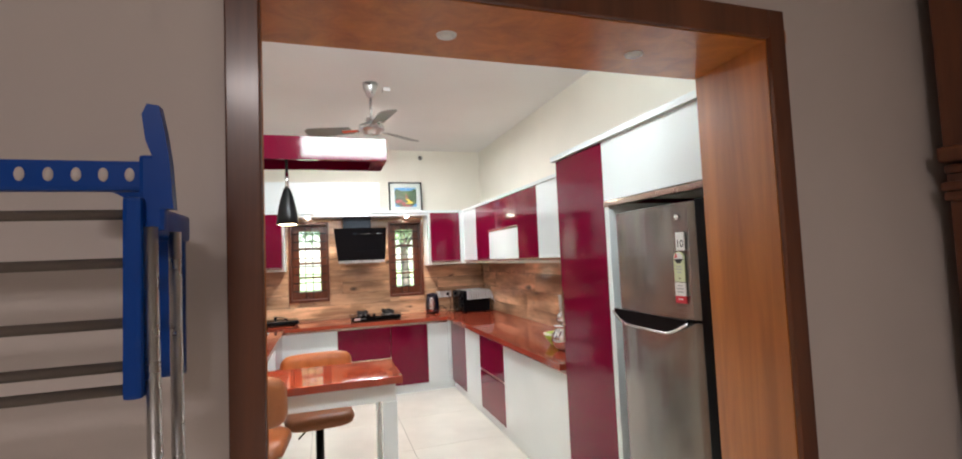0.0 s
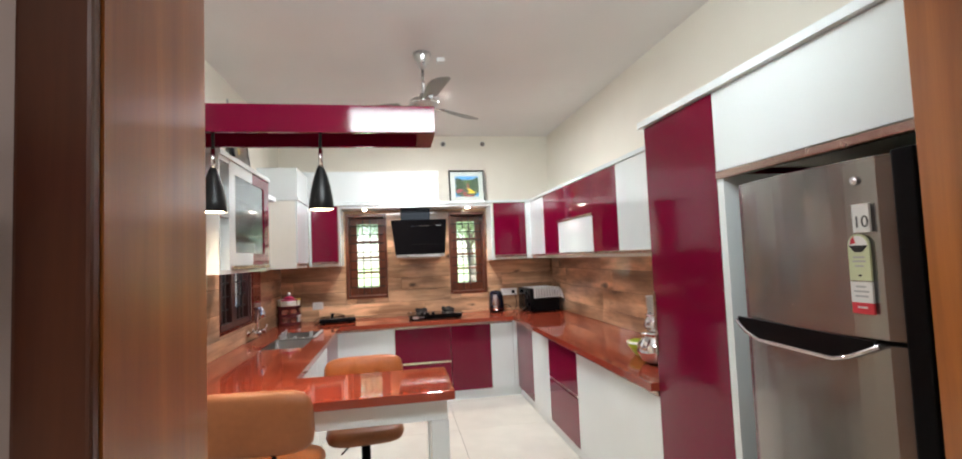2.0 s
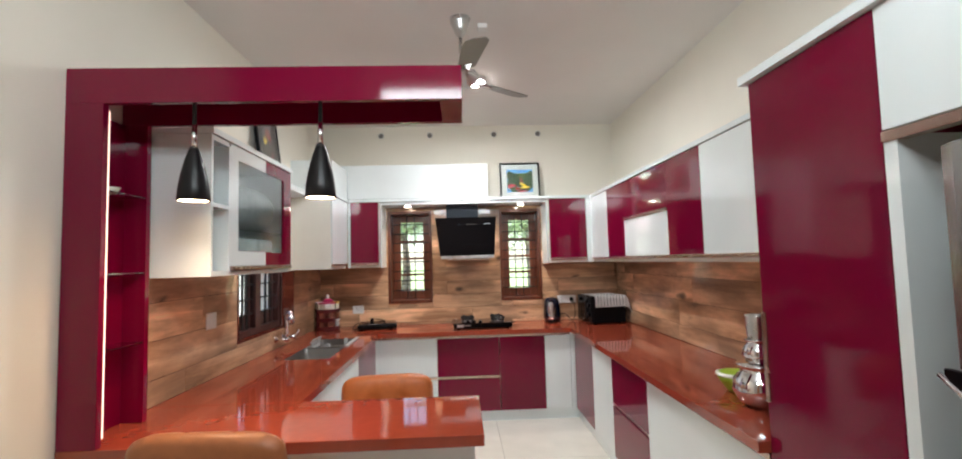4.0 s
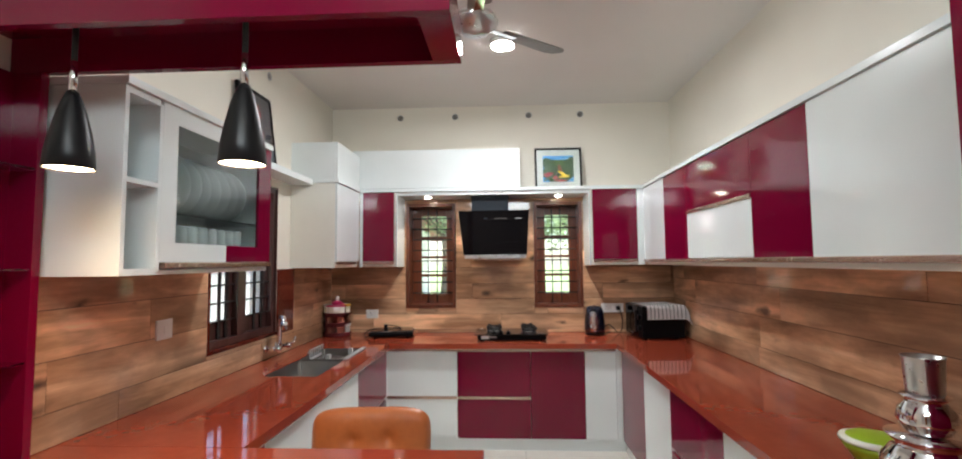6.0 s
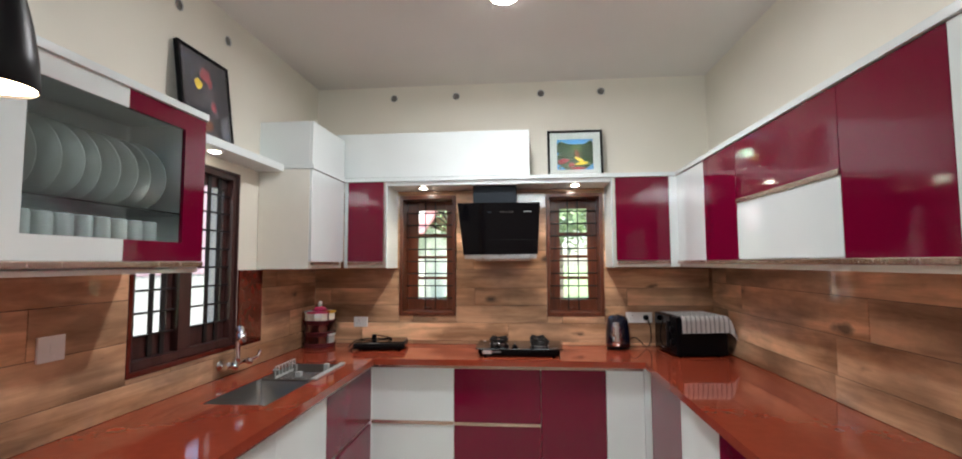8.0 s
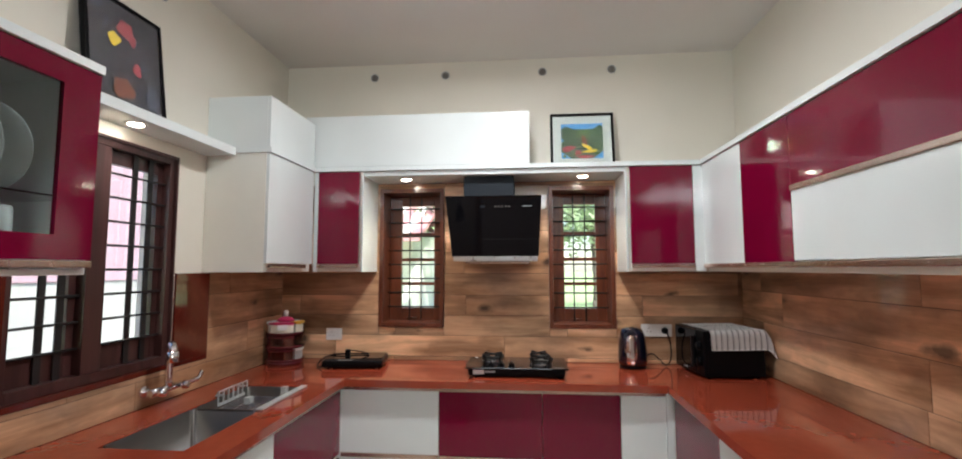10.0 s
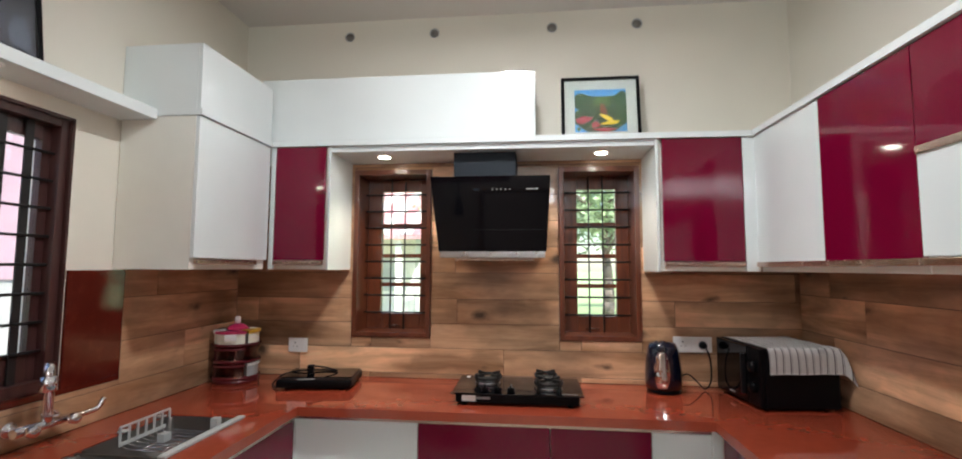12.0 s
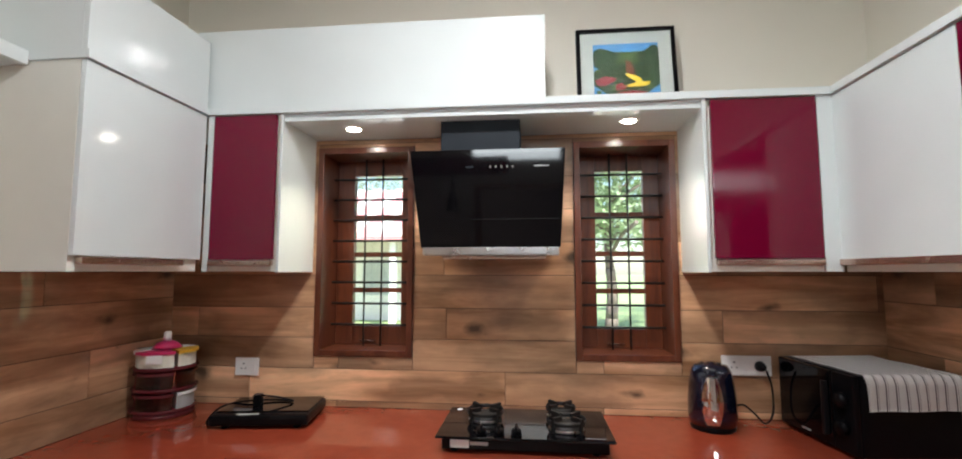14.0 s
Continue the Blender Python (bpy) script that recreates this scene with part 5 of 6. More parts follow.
def faucet():
    t = thing("wall_tap", "chrome sink mixer tap with a swan neck and side levers", "tap")
    y, z = 5.50, CT
    xw = XL + 0.013
    for s in (-1, 1):
        lathed("flange", M_CHROME, t, [(0, 0), (0.028, 0), (0.026, 0.008), (0.012, 0.012), (0, 0.012)], m=pose(xw, y + 0.075 * s, z + 0.075, 0, 90, 0), steps=24)
        tubed("inlet", M_CHROME, t, [(xw + 0.01, y + 0.075 * s, z + 0.075), (xw + 0.075, y + 0.075 * s, z + 0.075)], 0.013, 14)
        lathed("tap_knob", M_CHROME, t, [(0, 0), (0.016, 0), (0.02, 0.01), (0.02, 0.03), (0.012, 0.036), (0, 0.037)], m=pose(xw + 0.075, y + 0.075 * s, z + 0.075, 0, 90, 0), steps=20)
    tubed("mixer_bar", M_CHROME, t, [(xw + 0.06, y - 0.11, z + 0.075), (xw + 0.06, y + 0.11, z + 0.075)], 0.016, 16)
    tubed("spout", M_CHROME, t, curve_points([(xw + 0.06, y, z + 0.085), (xw + 0.06, y, z + 0.22), (xw + 0.068, y - 0.008, z + 0.268), (xw + 0.092, y - 0.03, z + 0.283), (xw + 0.116, y - 0.052, z + 0.272), (xw + 0.122, y - 0.058, z + 0.25)], 6), 0.0175, 14)
    tubed("nozzle", M_CHROME, t, [(xw + 0.122, y - 0.058, z + 0.255), (xw + 0.124, y - 0.060, z + 0.205)], 0.024, 16)
    tubed("lever", M_CHROME, t, curve_points([(xw + 0.075, y + 0.09, z + 0.078), (xw + 0.085, y + 0.17, z + 0.082), (xw + 0.088, y + 0.20, z + 0.115)], 5), 0.010, 10)


faucet()


def dish_rack():
    """A basket hung across the far bowl: a slotted plate by the wall, wires across, a flat rim by the room."""
    t = thing("sink_basket", "grey plastic and wire draining basket hung across the sink", "dish rack")
    x0, x1, y0, y1, z = SINK[0] - 0.012, SINK[1] + 0.02, 5.44, 5.885, CT + 0.001
    boxed("rim", M_GREYPL, t, x1 - 0.03, x1, y0, y1, z, z + 0.010, 0.003)
    xa, yp = x0 + 0.018, y0 + 0.19
    plate = boxed("end_plate", M_GREYPL, t, xa, xa + 0.006, yp, y1, z + 0.022, z + 0.030, 0.001)
    boxed("plate_rail", M_GREYPL, t, xa, xa + 0.006, yp, y1, z - 0.045, z - 0.030, 0.001)
    for k in range(7):
        y = yp + k * (y1 - yp - 0.008) / 6
        boxed("slat", M_GREYPL, t, xa, xa + 0.006, y, y + 0.008, z - 0.0298, z + 0.0218)
    boxed("hook", M_GREYPL, t, x0 - 0.008, xa + 0.006, yp + 0.02, yp + 0.05, z, z + 0.006, 0.001)
    boxed("hook", M_GREYPL, t, x0 - 0.008, xa + 0.006, y1 - 0.05, y1 - 0.02, z, z + 0.006, 0.001)
    for k in range(8):
        y = yp + 0.015 + k * (y1 - yp - 0.03) / 7
        tubed("wire", M_CHROME, t, curve_points([(xa + 0.003, y, z - 0.035), (xa + 0.03, y, z - 0.055), (x1 - 0.07, y, z - 0.055), (x1 - 0.04, y, z - 0.03), (x1 - 0.025, y, z + 0.004)], 3), 0.0028, 6)
    for x in (xa + 0.08, xa + 0.17):
        tubed("wire", M_CHROME, t, [(x, yp + 0.01, z - 0.056), (x, y1 - 0.01, z - 0.056)], 0.0028, 6)
    boxed("clip", M_GREYPL, t, x1 - 0.13, x1 - 0.10, y1 - 0.04, y1 - 0.01, z - 0.05, z + 0.004, 0.003)
    boxed("clip", M_GREYPL, t, xa + 0.09, xa + 0.12, yp + 0.08, yp + 0.12, z - 0.052, z - 0.02, 0.003)


dish_rack()

# ---------------------------------------------------------------- bowls and pots by the tall unit
t = thing("lime_bowl", "lime green plastic bowl with a cream-rimmed lid", "bowl")
t.location = (2.325, 3.80, CT)
t.scale = (0.86, 0.86, 0.86)
lathed("bowl", M_GREEN, t, [(0, 0), (0.055, 0), (0.062, 0.008), (0.10, 0.06), (0.112, 0.085), (0.108, 0.085), (0.095, 0.06), (0.05, 0.012), (0, 0.01)], steps=40)
lathed("lid_rim", M_CREAMPL, t, [(0.104, 0.0855), (0.118, 0.088), (0.116, 0.098), (0.095, 0.104)], steps=40)
lathed("lid", M_GREEN, t, [(0.096, 0.1035), (0.05, 0.112), (0.0, 0.114)], steps=36)
for s in (-1, 1):
    boxed("lug", M_GREEN, t, -0.03, 0.03, 0.10 * s, 0.138 * s, 0.076, 0.086, 0.004)


def steel_pot(x, y, z, s, label):
    t = thing("steel_pot", label, "pot", group="stacked steel pots")
    t.location = (x, y, z)
    lathed("pot", M_CHROME, t, [(0, 0), (0.05 * s, 0), (0.085 * s, 0.02 * s), (0.108 * s, 0.065 * s), (0.10 * s, 0.11 * s), (0.075 * s, 0.14 * s), (0.07 * s, 0.15 * s), (0.088 * s, 0.165 * s), (0.09 * s, 0.17 * s), (0, 0.17 * s)], steps=44)


steel_pot(2.285, 3.56, CT, 1.05, "round-bellied steel pot on the worktop")
steel_pot(2.285, 3.56, CT + 0.1786, 0.62, "small round-bellied steel pot stacked on another")
t = thing("steel_tumbler", "straight steel tumbler standing on stacked pots", "tumbler")
t.location = (2.285, 3.56, CT + 0.1786 + 0.1055)
lathed("cup", M_STEEL, t, [(0, 0), (0.038, 0), (0.042, 0.01), (0.046, 0.10), (0.049, 0.105), (0.046, 0.104), (0.04, 0.012), (0, 0.01)], steps=36)


# ---------------------------------------------------------------- pictures
def picture(name, label, w, h, m, blobs, ground, mount):
    t = thing(name, label, "picture")
    f = 0.018
    for a, b, c, d in ((-w / 2, w / 2, 0, f), (-w / 2, w / 2, h - f, h), (-w / 2, -w / 2 + f, f, h - f), (w / 2 - f, w / 2, f, h - f)):
        boxed("frame_bar", M_BLACK, t, a, b, -0.012, 0.012, c, d, 0.002)
    boxed("mount", M_MOUNT if mount else ground, t, -w / 2 + f, w / 2 - f, -0.002, 0.008, f, h - f)
    if mount:
        boxed("print", ground, t, -w / 2 + f + mount, w / 2 - f - mount, -0.003, -0.0021, f + mount, h - f - mount)
    for k, (mt, cx, cz, rx, rz, tilt) in enumerate(blobs):
        bm = bmesh.new()
        rim = [(rx * math.cos(q) * (1 + 0.18 * math.sin(3 * q + k)), rz * math.sin(q) * (1 + 0.15 * math.cos(4 * q + k))) for q in [2 * math.pi * i / 22 for i in range(22)]]
        ca, sa = math.cos(math.radians(tilt)), math.sin(math.radians(tilt))
        yy = -0.0034 - 0.00018 * k
        vs = [bm.verts.new((min(max(cx + ca * px - sa * pz, -w / 2 + f + mount), w / 2 - f - mount), yy, min(max(cz + sa * px + ca * pz, f + mount), h - f - mount))) for px, pz in rim]
        bm.faces.new(vs)
        part("painted_shape", bm, mt, t)
    pane = boxed("glazing", M_CLEAR, t, -w / 2 + f, w / 2 - f, -0.0105, -0.0085, f, h - f)
    pane.visible_shadow = False
    t.matrix_world = m
    return t


P_SKY = material("painted_sky_blue", (0.05, 0.22, 0.48), 0.6, noise_scale=14, amount=0.35)
P_LEAF = material("painted_leaf_green", (0.010, 0.040, 0.008), 0.6, noise_scale=50, amount=0.7)
P_LIGHTLEAF = material("painted_light_green", (0.045, 0.09, 0.022), 0.6, noise_scale=60, amount=0.6)
P_RED = material("painted_red", (0.24, 0.02, 0.03), 0.6, noise_scale=70, amount=0.5)
P_YELLOW = material("painted_yellow", (0.62, 0.42, 0.02), 0.6, noise_scale=40, amount=0.25)
P_ORANGE = material("painted_orange", (0.15, 0.032, 0.010), 0.6, noise_scale=25, amount=0.4)
P_NIGHT = material("painted_dark_violet", (0.008, 0.006, 0.016), 0.5, noise_scale=9, amount=0.6)
P_GREYBL = material("painted_grey_blue", (0.05, 0.055, 0.085), 0.6, noise_scale=12, amount=0.4)
_rnd = random.Random(4)
LEAVES = [(_rnd.choice((P_LEAF, P_LIGHTLEAF, P_LIGHTLEAF, P_GREYBL)), _rnd.uniform(-0.15, 0.15), _rnd.uniform(0.08, 0.27), _rnd.uniform(0.008, 0.026), _rnd.uniform(0.004, 0.012), _rnd.uniform(0, 180)) for _ in range(16)]
DABS = [(_rnd.choice((P_NIGHT, P_NIGHT, P_NIGHT, P_GREYBL, P_GREYBL)), _rnd.uniform(-0.18, 0.18), _rnd.uniform(0.05, 0.42), _rnd.uniform(0.01, 0.05), _rnd.uniform(0.006, 0.02), _rnd.uniform(0, 180)) for _ in range(18)]
picture("picture_frame", "framed bright landscape print with a yellow bird leaning on the shelf", 0.43, 0.40, pose(1.655, 6.58, LEDGE + 0.001, -7, 0, 0),
        [(P_LEAF, 0, 0.15, 0.17, 0.085, 0), *LEAVES, (P_LIGHTLEAF, 0.0, 0.255, 0.17, 0.03, 4), (P_LEAF, -0.10, 0.25, 0.075, 0.05, 0), (P_LEAF, 0.12, 0.245, 0.065, 0.06, 0),
         (P_RED, -0.095, 0.145, 0.045, 0.02, 10), (P_RED, -0.03, 0.115, 0.022, 0.018, 0), (P_YELLOW, 0.035, 0.155, 0.042, 0.014, -35), (P_ORANGE, 0.015, 0.205, 0.016, 0.038, 15), (P_YELLOW, 0.055, 0.125, 0.05, 0.011, 8), (P_RED, 0.02, 0.085, 0.06, 0.01, 0)], P_SKY, 0.056)
picture("picture_frame", "framed dark floral painting leaning on the shelf over the window", 0.41, 0.48, pose(XL + 0.085, 5.175, LEDGE + 0.001, -7, 0, 90),
        [*DABS, (P_RED, 0.0, 0.36, 0.044, 0.040, 20), (P_RED, 0.03, 0.33, 0.022, 0.03, 10), (P_YELLOW, -0.065, 0.295, 0.032, 0.028, 15), (P_ORANGE, -0.03, 0.09, 0.055, 0.045, 0), (P_GREYBL, 0.13, 0.10, 0.035, 0.06, 0), (P_RED, 0.05, 0.20, 0.022, 0.03, 0)], P_NIGHT, 0.0)


def air_vent(axis, a, z):
    t = thing("air_vent", "small round ventilation pipe end in the wall", "vent", group="round wall vents")
    t.matrix_world = pose(a, YB, z, 90, 0, 0) if axis == "back" else pose(XL, a, z, 90, 0, 90)
    lathed("pipe", M_GREYPL, t, [(0.027, 0.0005), (0.030, 0.004), (0.026, 0.005), (0.0245, 0.0005)], steps=26)
    # flat grey disc stands in for the shaded hollow of the open pipe
    lathed("grille", M_FANGREY, t, [(0, 0.0008), (0.024, 0.0008), (0.024, 0.0014), (0, 0.0014)], steps=22)


for vx in (0.165, 0.693, 1.395, 1.88):
    air_vent("back", vx, 2.90)
for vy in (5.02, 5.43):
    air_vent("left", vy, 2.84)


# ---------------------------------------------------------------- hall things
def drying_rack():
    t = thing("clothes_airer", "folded blue and steel clothes airer leaning in the hall", "clothes rack")
    y = 1.15
    def arm(name, x0, x1, z0, z1, yy):
        return boxed(name, M_BLUE, t, x0, x1, yy, yy + 0.022, z0, z1, 0.006)
    bm = bmesh.new()
    add_box(bm, -0.45, 0.45, y, y + 0.016, 1.715, 1.757, 0.006)
    hb = part("hanger_bar", bm, M_BLUE, t)
    for k in range(14):
        x = 0.405 - 0.029 * k
        lathed("hanger_hole", M_HALL, hb, [(0, 0), (0.0055, 0), (0.0055, 0.0006), (0, 0.0006)], m=pose(x, y - 0.0003, 1.737, 90, 0, 0) @ Matrix.Diagonal((1, 1.7, 1, 1)), steps=14)
    arm("corner_bracket", 0.415, 0.446, 1.66, 1.765, y - 0.004)
    bm = bmesh.new()
    out = [(0.434, 1.755), (0.424, 1.785), (0.420, 1.82), (0.426, 1.835), (0.440, 1.833), (0.446, 1.80), (0.452, 1.755), (0.456, 1.69), (0.438, 1.69)]
    add_poly(bm, out, 0.018, Matrix(((1, 0, 0, 0), (0, 0, -1, y + 0.012), (0, 1, 0, 0), (0, 0, 0, 1))))
    part("top_hook", bm, M_BLUE, t)
    arm("wing_post", 0.402, 0.424, 1.44, 1.705, y - 0.02)
    arm("wing_post", 0.380, 0.420, 1.425, 1.70, 1.335)
    bm = bmesh.new()
    arch = [(0.30, 1.785), (0.36, 1.77), (0.405, 1.745), (0.432, 1.722), (0.442, 1.69), (0.438, 1.655), (0.412, 1.655), (0.416, 1.69), (0.404, 1.715), (0.37, 1.735), (0.30, 1.75)]
    add_poly(bm, arch, 0.022, Matrix(((1, 0, 0, -0.035), (0, 0, -1, 1.31), (0, 1, 0, 0), (0, 0, 0, 1))))
    part("link_arch", bm, M_BLUE, t)
    boxed("hinge", M_BLUE, t, 0.395, 0.425, y + 0.002, 1.36, 1.655, 1.70, 0.006)
    for z in (1.682, 1.618, 1.539, 1.483, 1.453):
        tubed("rail", M_DULLTUBE, t, [(-0.45, y + 0.004 - 0.012, z), (0.42, y + 0.004 - 0.012, z)], 0.007, 10)
    for x, yy in ((0.430, y - 0.008), (0.430, y + 0.10)):
        tubed("pole", M_STEEL, t, [(x, yy, 1.665), (x + 0.018, yy - 0.02 * (1 if yy > y else -1), 0.012)], 0.0085, 12)
    for x, yy in ((-0.40, y - 0.008), (-0.42, y + 0.028)):
        tubed("pole", M_STEEL, t, [(x, yy, 1.72), (x - 0.018, yy - 0.02 * (1 if yy > y else -1), 0.012)], 0.0085, 12)
    for x, yy in ((0.448, y + 0.012), (0.448, y + 0.08), (-0.418, y + 0.012), (-0.438, y + 0.008)):
        boxed("foot", M_BLUE, t, x - 0.014, x + 0.014, yy - 0.03, yy + 0.03, 0, 0.024, 0.005)
    t.scale, t.location = (1, 1, 0.9644), (0.006, 0, 0)


drying_rack()


def carved_cupboard():
    t = thing("display_cupboard", "dark carved timber display cupboard in the hall", "cupboard")
    x0, x1, y0, y1 = 2.50, 3.28, 0.98, 1.40
    boxed("lower_body", M_DARKWOOD, t, x0 + 0.03, x1, y0, y1, 0.08, 1.66, 0.006)
    boxed("upper_body", M_DARKWOOD, t, x0 + 0.02, x1, y0 + 0.02, y1, 1.83, 2.55, 0.006)
    for z, o in ((1.66, 0.0), (1.69, -0.012), (1.745, 0.012), (1.78, -0.016)):
        boxed("moulding", M_DARKWOOD, t, x0 + o, x1, y0 + o, y1, z, z + 0.03 if z != 1.78 else 1.83, 0.010)
    boxed("neck", M_DARKWOOD, t, x0 + 0.028, x1, y0 + 0.02, y1, 1.72, 1.745)
    boxed("plinth", M_DARKWOOD, t, x0 + 0.05, x1, y0 + 0.02, y1, 0, 0.08)
    boxed("glass_panel", M_CLEAR, t, x0 + 0.024, x0 + 0.029, y0 + 0.05, y1 - 0.05, 0.9, 1.58)


carved_cupboard()


# ---------------------------------------------------------------- outside
M_GRASS = material("lawn", (0.30, 0.40, 0.19), 0.9, noise_scale=30, amount=0.5, bump=0.4, bump_scale=120, big=1.5)
M_PAVE = material("concrete_paving", (0.66, 0.64, 0.60), 0.85, noise_scale=8, amount=0.15, big=0.6)
M_RENDER = material("white_outdoor_render", (0.78, 0.76, 0.73), 0.8, noise_scale=4, amount=0.06, big=0.6)
# pink lowered to hold the shade on the side wall
M_PINKW = material("shaded_pink_render", (0.40, 0.27, 0.33), 0.8, noise_scale=4, amount=0.08, big=0.6)
M_ROOF = material("red_roof_sheet", (0.55, 0.26, 0.27), 0.5, noise_scale=6, amount=0.15)
M_BARK = material("grey_bark", (0.16, 0.13, 0.11), 0.9, noise_scale=20, amount=0.4, bump=0.6, bump_scale=30)
M_LEAF = material("garden_leaves", (0.28, 0.37, 0.21), 0.6, noise_scale=3, amount=0.6)
bm = bmesh.new()
add_box(bm, -260, 260, -260, 260, -0.5, -0.32)
tagged(part("ground", bm, M_GRASS), "mown garden lawn", "lawn", kind="structure")
g = boxed("path", M_PAVE, None, -30, 30, 13.2, 15.4, -0.34, -0.30)
tagged(g, "pale concrete garden path", "path", kind="structure")
g = boxed("path", M_PAVE, None, -8, XL - 0.2, 0, 13.2, -0.34, -0.302)
tagged(g, "pale concrete side yard", "path", kind="structure")
# the wall's shade is put into its colours: white body greyed, pink top darkened
t = thing("boundary_wall", "white and pink rendered boundary wall outside the side window", "wall")
boxed("wall_body", material("shaded_white_render", (0.36, 0.36, 0.36), 0.85, noise_scale=4, amount=0.12, big=0.6), t, -4.2, -4.0, 2.0, 13.0, -0.34, 1.35, 0.01)
boxed("wall_top", M_PINKW, t, -4.22, -3.98, 2.0, 13.0, 1.35, 2.9, 0.01, "pink rendered upper part")


def neighbour_house():
    t = thing("neighbour_house", "white house with a striped red roof beyond the lawn", "house")
    x0, x1, y0, y1 = -14, -3.2, 22, 30
    boxed("house_wall", M_RENDER, t, x0, x1, y0, y1, -0.34, 3.2)
    bm = bmesh.new()
    add_poly(bm, [(y0 - 2.2, 2.6), (y0 + 4, 5.2), (y1 + 1, 2.9), (y1 + 1, 2.75), (y0 + 4, 5.0), (y0 - 2.2, 2.45)], x1 - x0 + 1.6, Matrix(((0, 0, 1, x0 - 0.8), (1, 0, 0, 0), (0, 1, 0, 0), (0, 0, 0, 1))))
    part("roof", bm, M_ROOF, t)
    for k in range(14):
        x = x0 - 0.6 + k * 0.88
        bm = bmesh.new()
        add_poly(bm, [(y0 - 2.21, 2.62), (y0 + 4, 5.22), (y0 + 4, 5.26), (y0 - 2.21, 2.66)], 0.36, Matrix(((0, 0, 1, x), (1, 0, 0, 0), (0, 1, 0, 0), (0, 0, 0, 1))))
        part("roof_stripe", bm, M_RENDER, t)
    for x in (-11, -8, -5):
        boxed("window", M_GREYPL, t, x, x + 1.2, y0 - 0.03, y0 + 0.02, 0.6, 1.9)
    for x in (-13, -9.5, -6.2, -3.4):
        boxed("porch_post", M_RENDER, t, x, x + 0.2, y0 - 2.0, y0 - 1.8, -0.34, 2.55)


neighbour_house()


def tree(x, y, h, r, seed):
    rnd = random.Random(seed)
    t = thing("garden_tree", "leafy green garden tree beyond the lawn", "tree", group="garden trees")
    t.location = (x, y, -0.33)
    bm = bmesh.new()
    trunk = [(0, 0, 0), (0.08, 0.03, h * 0.25), (0.0, 0.08, h * 0.5), (0.05, 0, h * 0.72)]
    pts = curve_points(trunk, 4)
    for k, (a, b) in enumerate(zip(pts, pts[1:])):
        add_tube(bm, [a, b], 0.18 * h / 5 * (1 - 0.065 * k), 8)
    for k in range(9):
        a = rnd.uniform(0, 6.28)
        s = Vector((0, 0, h * rnd.uniform(0.4, 0.7)))
        e = s + Vector((math.cos(a) * r * 0.8, math.sin(a) * r * 0.8, h * rnd.uniform(0.1, 0.28)))
        add_tube(bm, [s, (s + e) / 2 + Vector((0, 0, 0.15)), e], 0.05, 6)
    part("trunk", bm, M_BARK, t)
    verts, faces = [], []
    hubs = [Vector((rnd.gauss(0, r * 0.5), rnd.gauss(0, r * 0.5), h * rnd.uniform(0.5, 1.05))) for _ in range(34)]
    for hub in hubs:
        for _ in range(150):
            c = hub + Vector((rnd.gauss(0, r * 0.17), rnd.gauss(0, r * 0.17), rnd.gauss(0, r * 0.13)))
            d = Vector((rnd.uniform(-1, 1), rnd.uniform(-1, 1), rnd.uniform(-0.6, 0.6))).normalized()
            e = d.cross(Vector((rnd.uniform(-1, 1), rnd.uniform(-1, 1), 1))).normalized()
            s = rnd.uniform(0.06, 0.13)
            n0 = len(verts)
            verts += [tuple(c - d * s), tuple(c + e * s * 0.45), tuple(c + d * s), tuple(c - e * s * 0.45)]
            faces.append((n0, n0 + 1, n0 + 2, n0 + 3))
    me = bpy.data.meshes.new("crown")
    me.from_pydata(verts, [], faces)
    me.materials.append(M_LEAF)
    ob = new("crown", me)
    ob.parent = t


for k, (x, y, h, r) in enumerate(((3.2, 17.0, 5.0, 1.9), (0.6, 19.5, 6.0, 2.2), (5.8, 19.0, 6.0, 2.4), (-1.6, 24.0, 6.5, 2.6), (-6.5, 34, 8, 3.2), (9.5, 24, 8, 3.2), (2.8, 27, 8.5, 3.2), (-12, 33, 9, 3.4))):
    tree(x, y, h, r, 11 + k)


# ---------------------------------------------------------------- floor tiles and wall planks
def floor_tiles():
    size, gap = 0.80, 0.003
    x_from, y_from = -2.7, -3.55
    data = {}
    for i in range(8):
        for j in range(13):
            x, y = x_from + i * size, y_from + j * size
            if y + size > YD1 and (x + size < XL - 0.1 or x > XR + 0.1):
                continue
            if "full" not in data:
                bm = bmesh.new()
                add_box(bm, gap / 2, size - gap / 2, gap / 2, size - gap / 2, -0.0038, 0.0, 0.0008)
                me = bpy.data.meshes.new("floor_tile")
                bm.to_mesh(me)
                bm.free()
                me.materials.append(M_TILE)
                data["full"] = me
            ob = new("floor_tile", data["full"])
            ob.location = (x, y, 0)
            ob.parent = floor


floor_tiles()


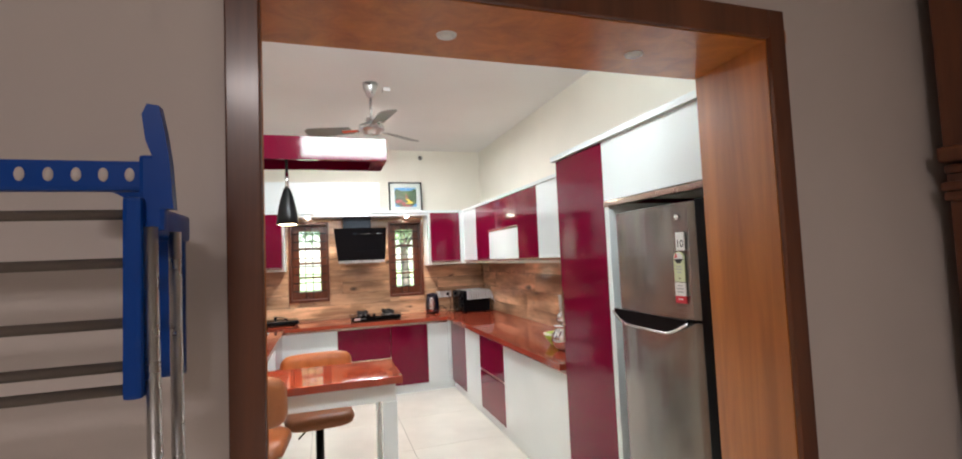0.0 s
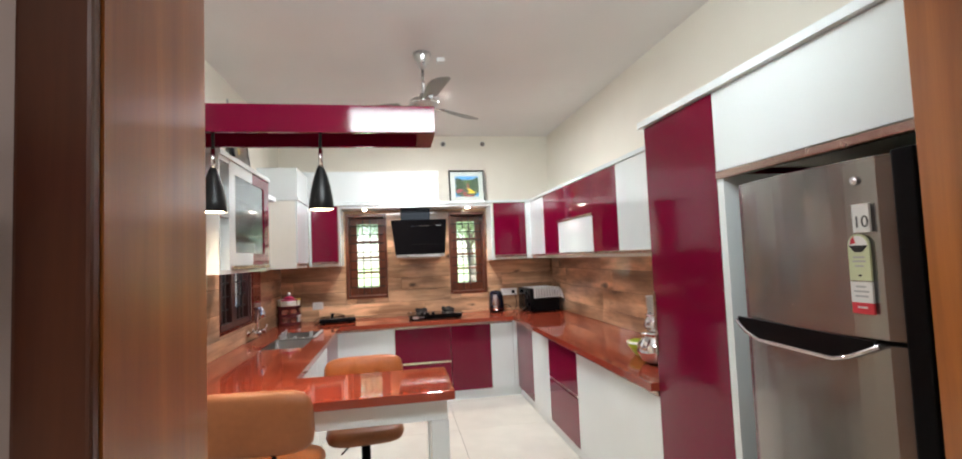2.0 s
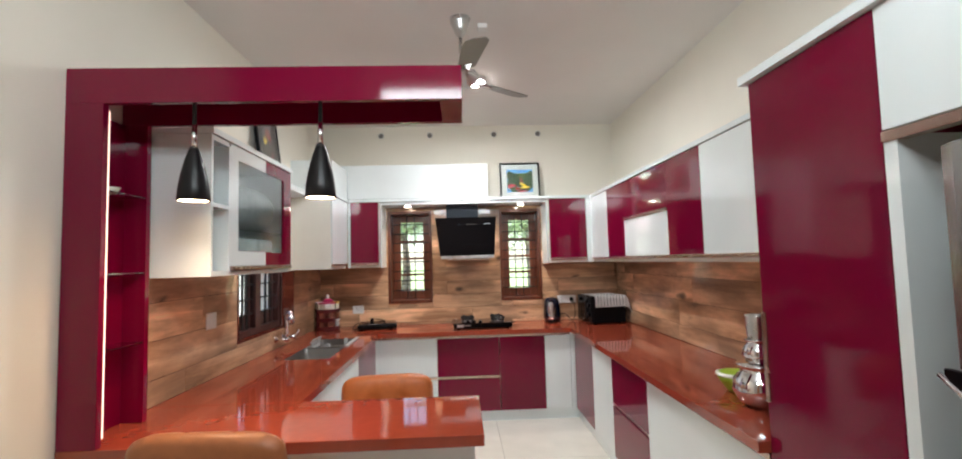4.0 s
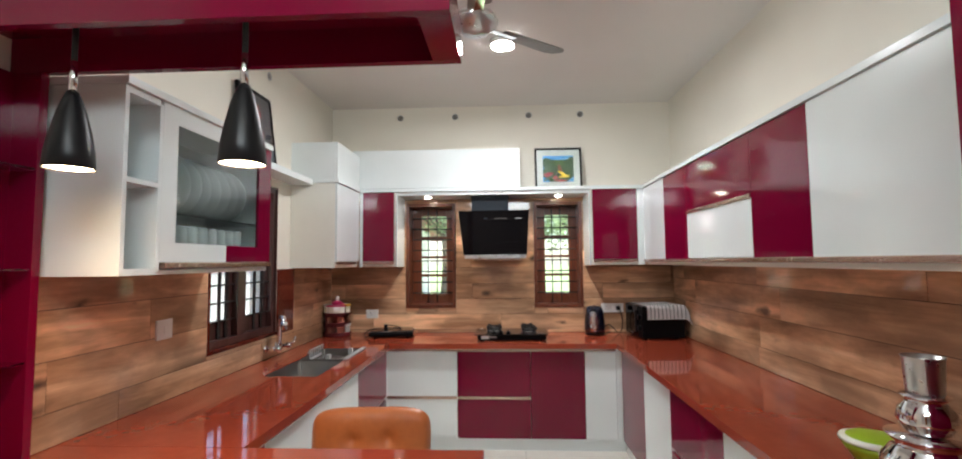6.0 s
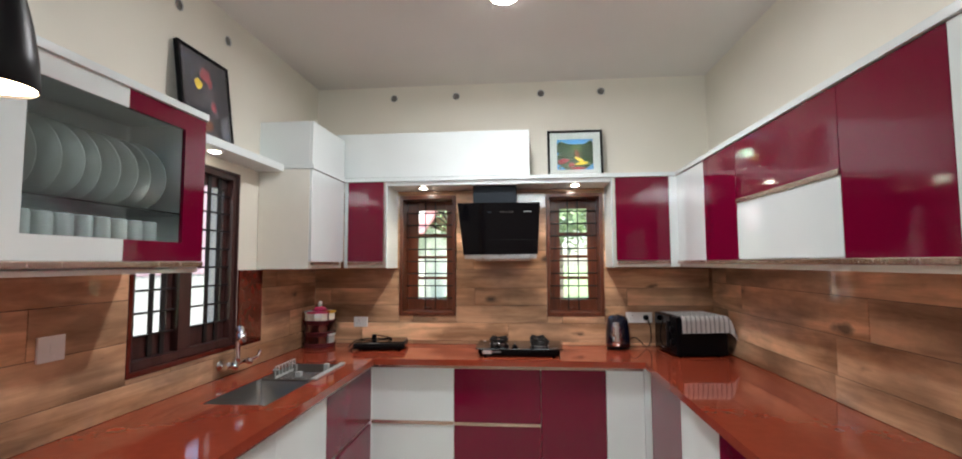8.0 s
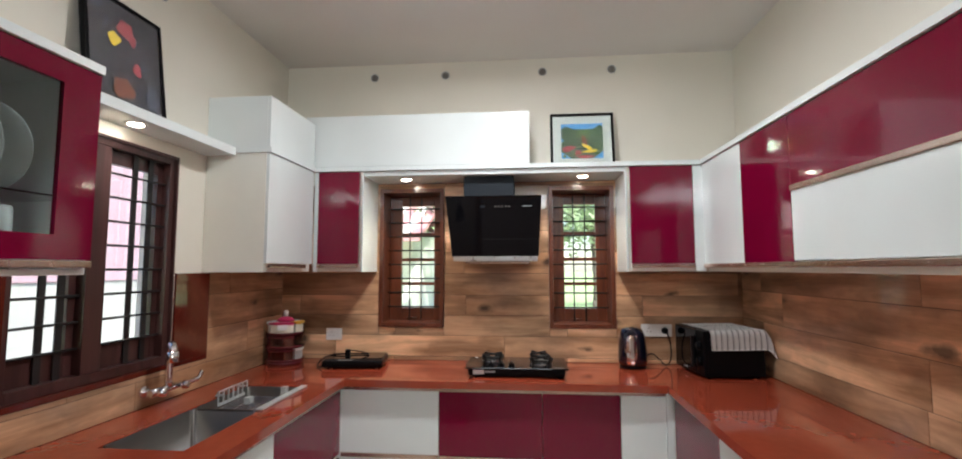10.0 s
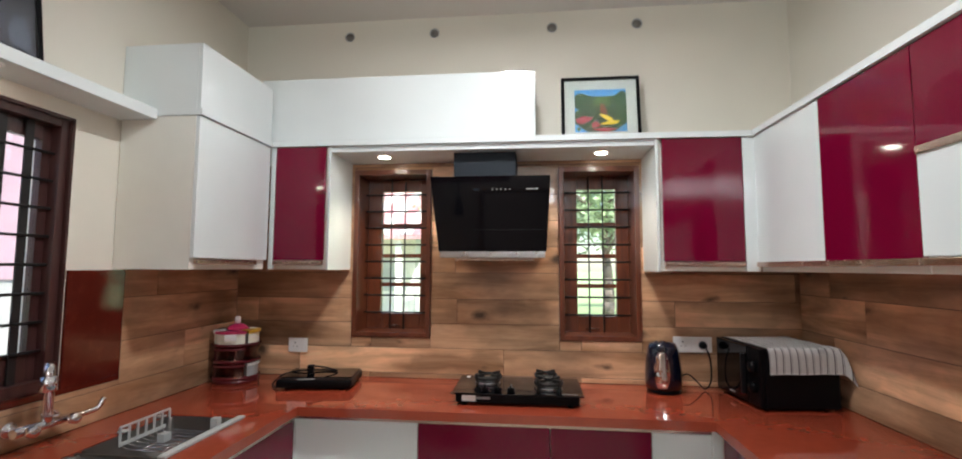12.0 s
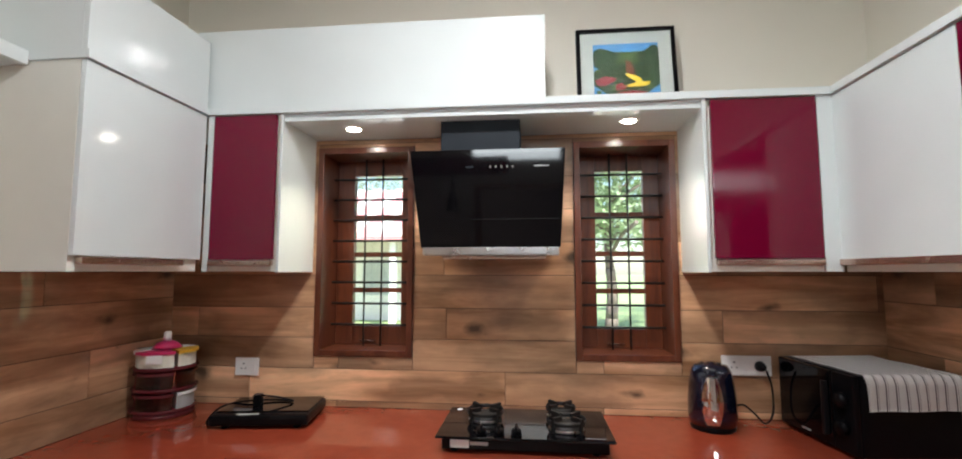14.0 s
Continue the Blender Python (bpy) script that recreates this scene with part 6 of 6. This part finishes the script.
def planks(name, label, axis, u0, u1, z_rows, holes, lengths, seed):
    """Plank tiles on a wall, row by row, cut round the openings."""
    rnd = random.Random(seed)
    top = thing(name, label, "backsplash", kind="structure")
    g = 0.0012
    def cut_round(spans):
        for h0, h1, hz0, hz1 in holes:
            cut = []
            for p, q, r, w in spans:
                if w <= hz0 or r >= hz1 or q <= h0 or p >= h1:
                    cut.append((p, q, r, w))
                    continue
                cut += [(p, h0, r, w), (h1, q, r, w), (max(p, h0), min(q, h1), r, hz0), (max(p, h0), min(q, h1), hz1, w)]
            spans = [k for k in cut if k[1] - k[0] > 0.008 and k[3] - k[2] > 0.006]
        return spans
    bm = bmesh.new()
    for za, zb in zip(z_rows, z_rows[1:]):
        for p, q, r, w in cut_round([(u0, u1, za, zb)]):
            if axis == "back":
                add_box(bm, p, q, YB - 0.0078, YB - 0.0004, r, w)
            elif axis == "left":
                add_box(bm, XL + 0.0004, XL + 0.0078, p, q, r, w)
            else:
                add_box(bm, XR - 0.0078, XR - 0.0004, p, q, r, w)
    part("joint_bed", bm, M_JOINT, top)
    for z0, z1 in zip(z_rows, z_rows[1:]):
        u = u0 - rnd.uniform(0.1, lengths)
        cuts = []
        while u < u1:
            cuts.append((max(u, u0), min(u + lengths, u1)))
            u += lengths
        for a, b in cuts:
            if b - a < 0.02:
                continue
            spans = cut_round([(a, b, z0, z1)])
            for p, q, z0_, z1_ in spans:
                bm = bmesh.new()
                th = 0.0095 + rnd.uniform(0, 0.0012)
                if axis == "back":
                    add_box(bm, p + g, q - g, YB - th, YB - 0.0005, z0_ + g, z1_ - g, 0.0012)
                elif axis == "left":
                    add_box(bm, XL + 0.0005, XL + th, p + g, q - g, z0_ + g, z1_ - g, 0.0012)
                else:
                    add_box(bm, XR - th, XR - 0.0005, p + g, q - g, z0_ + g, z1_ - g, 0.0012)
                part("plank_tile", bm, M_PLANK, top)


HB = [(a - 0.001, b + 0.001, WZ0 - 0.001, WZ1 + 0.001) for a, b in WIN.values()]
planks("backsplash_back", "brown wood-look plank tiles behind the hob", "back", XL + 0.0005, XR - 0.0005, [CT + 0.001, 0.889, 1.032, 1.172, 1.311, 1.461, 1.61, 1.76, 1.91, 2.085, 2.104], HB, 1.20, 3)
planks("backsplash_left", "brown wood-look plank tiles over the sink", "left", 3.765, YB - 0.0125, [CT + 0.001, 0.985, 1.17, 1.355, UP0 - 0.001], [(LW[0] - 0.021, LW[1] + 0.261, LW[2] - 0.023, 3)], 1.20, 5)
planks("backsplash_right", "brown wood-look plank tiles above the worktop", "right", 3.175, YB - 0.0125, [CT + 0.001, 0.985, 1.17, 1.355, UP0 - 0.001], [], 1.20, 8)
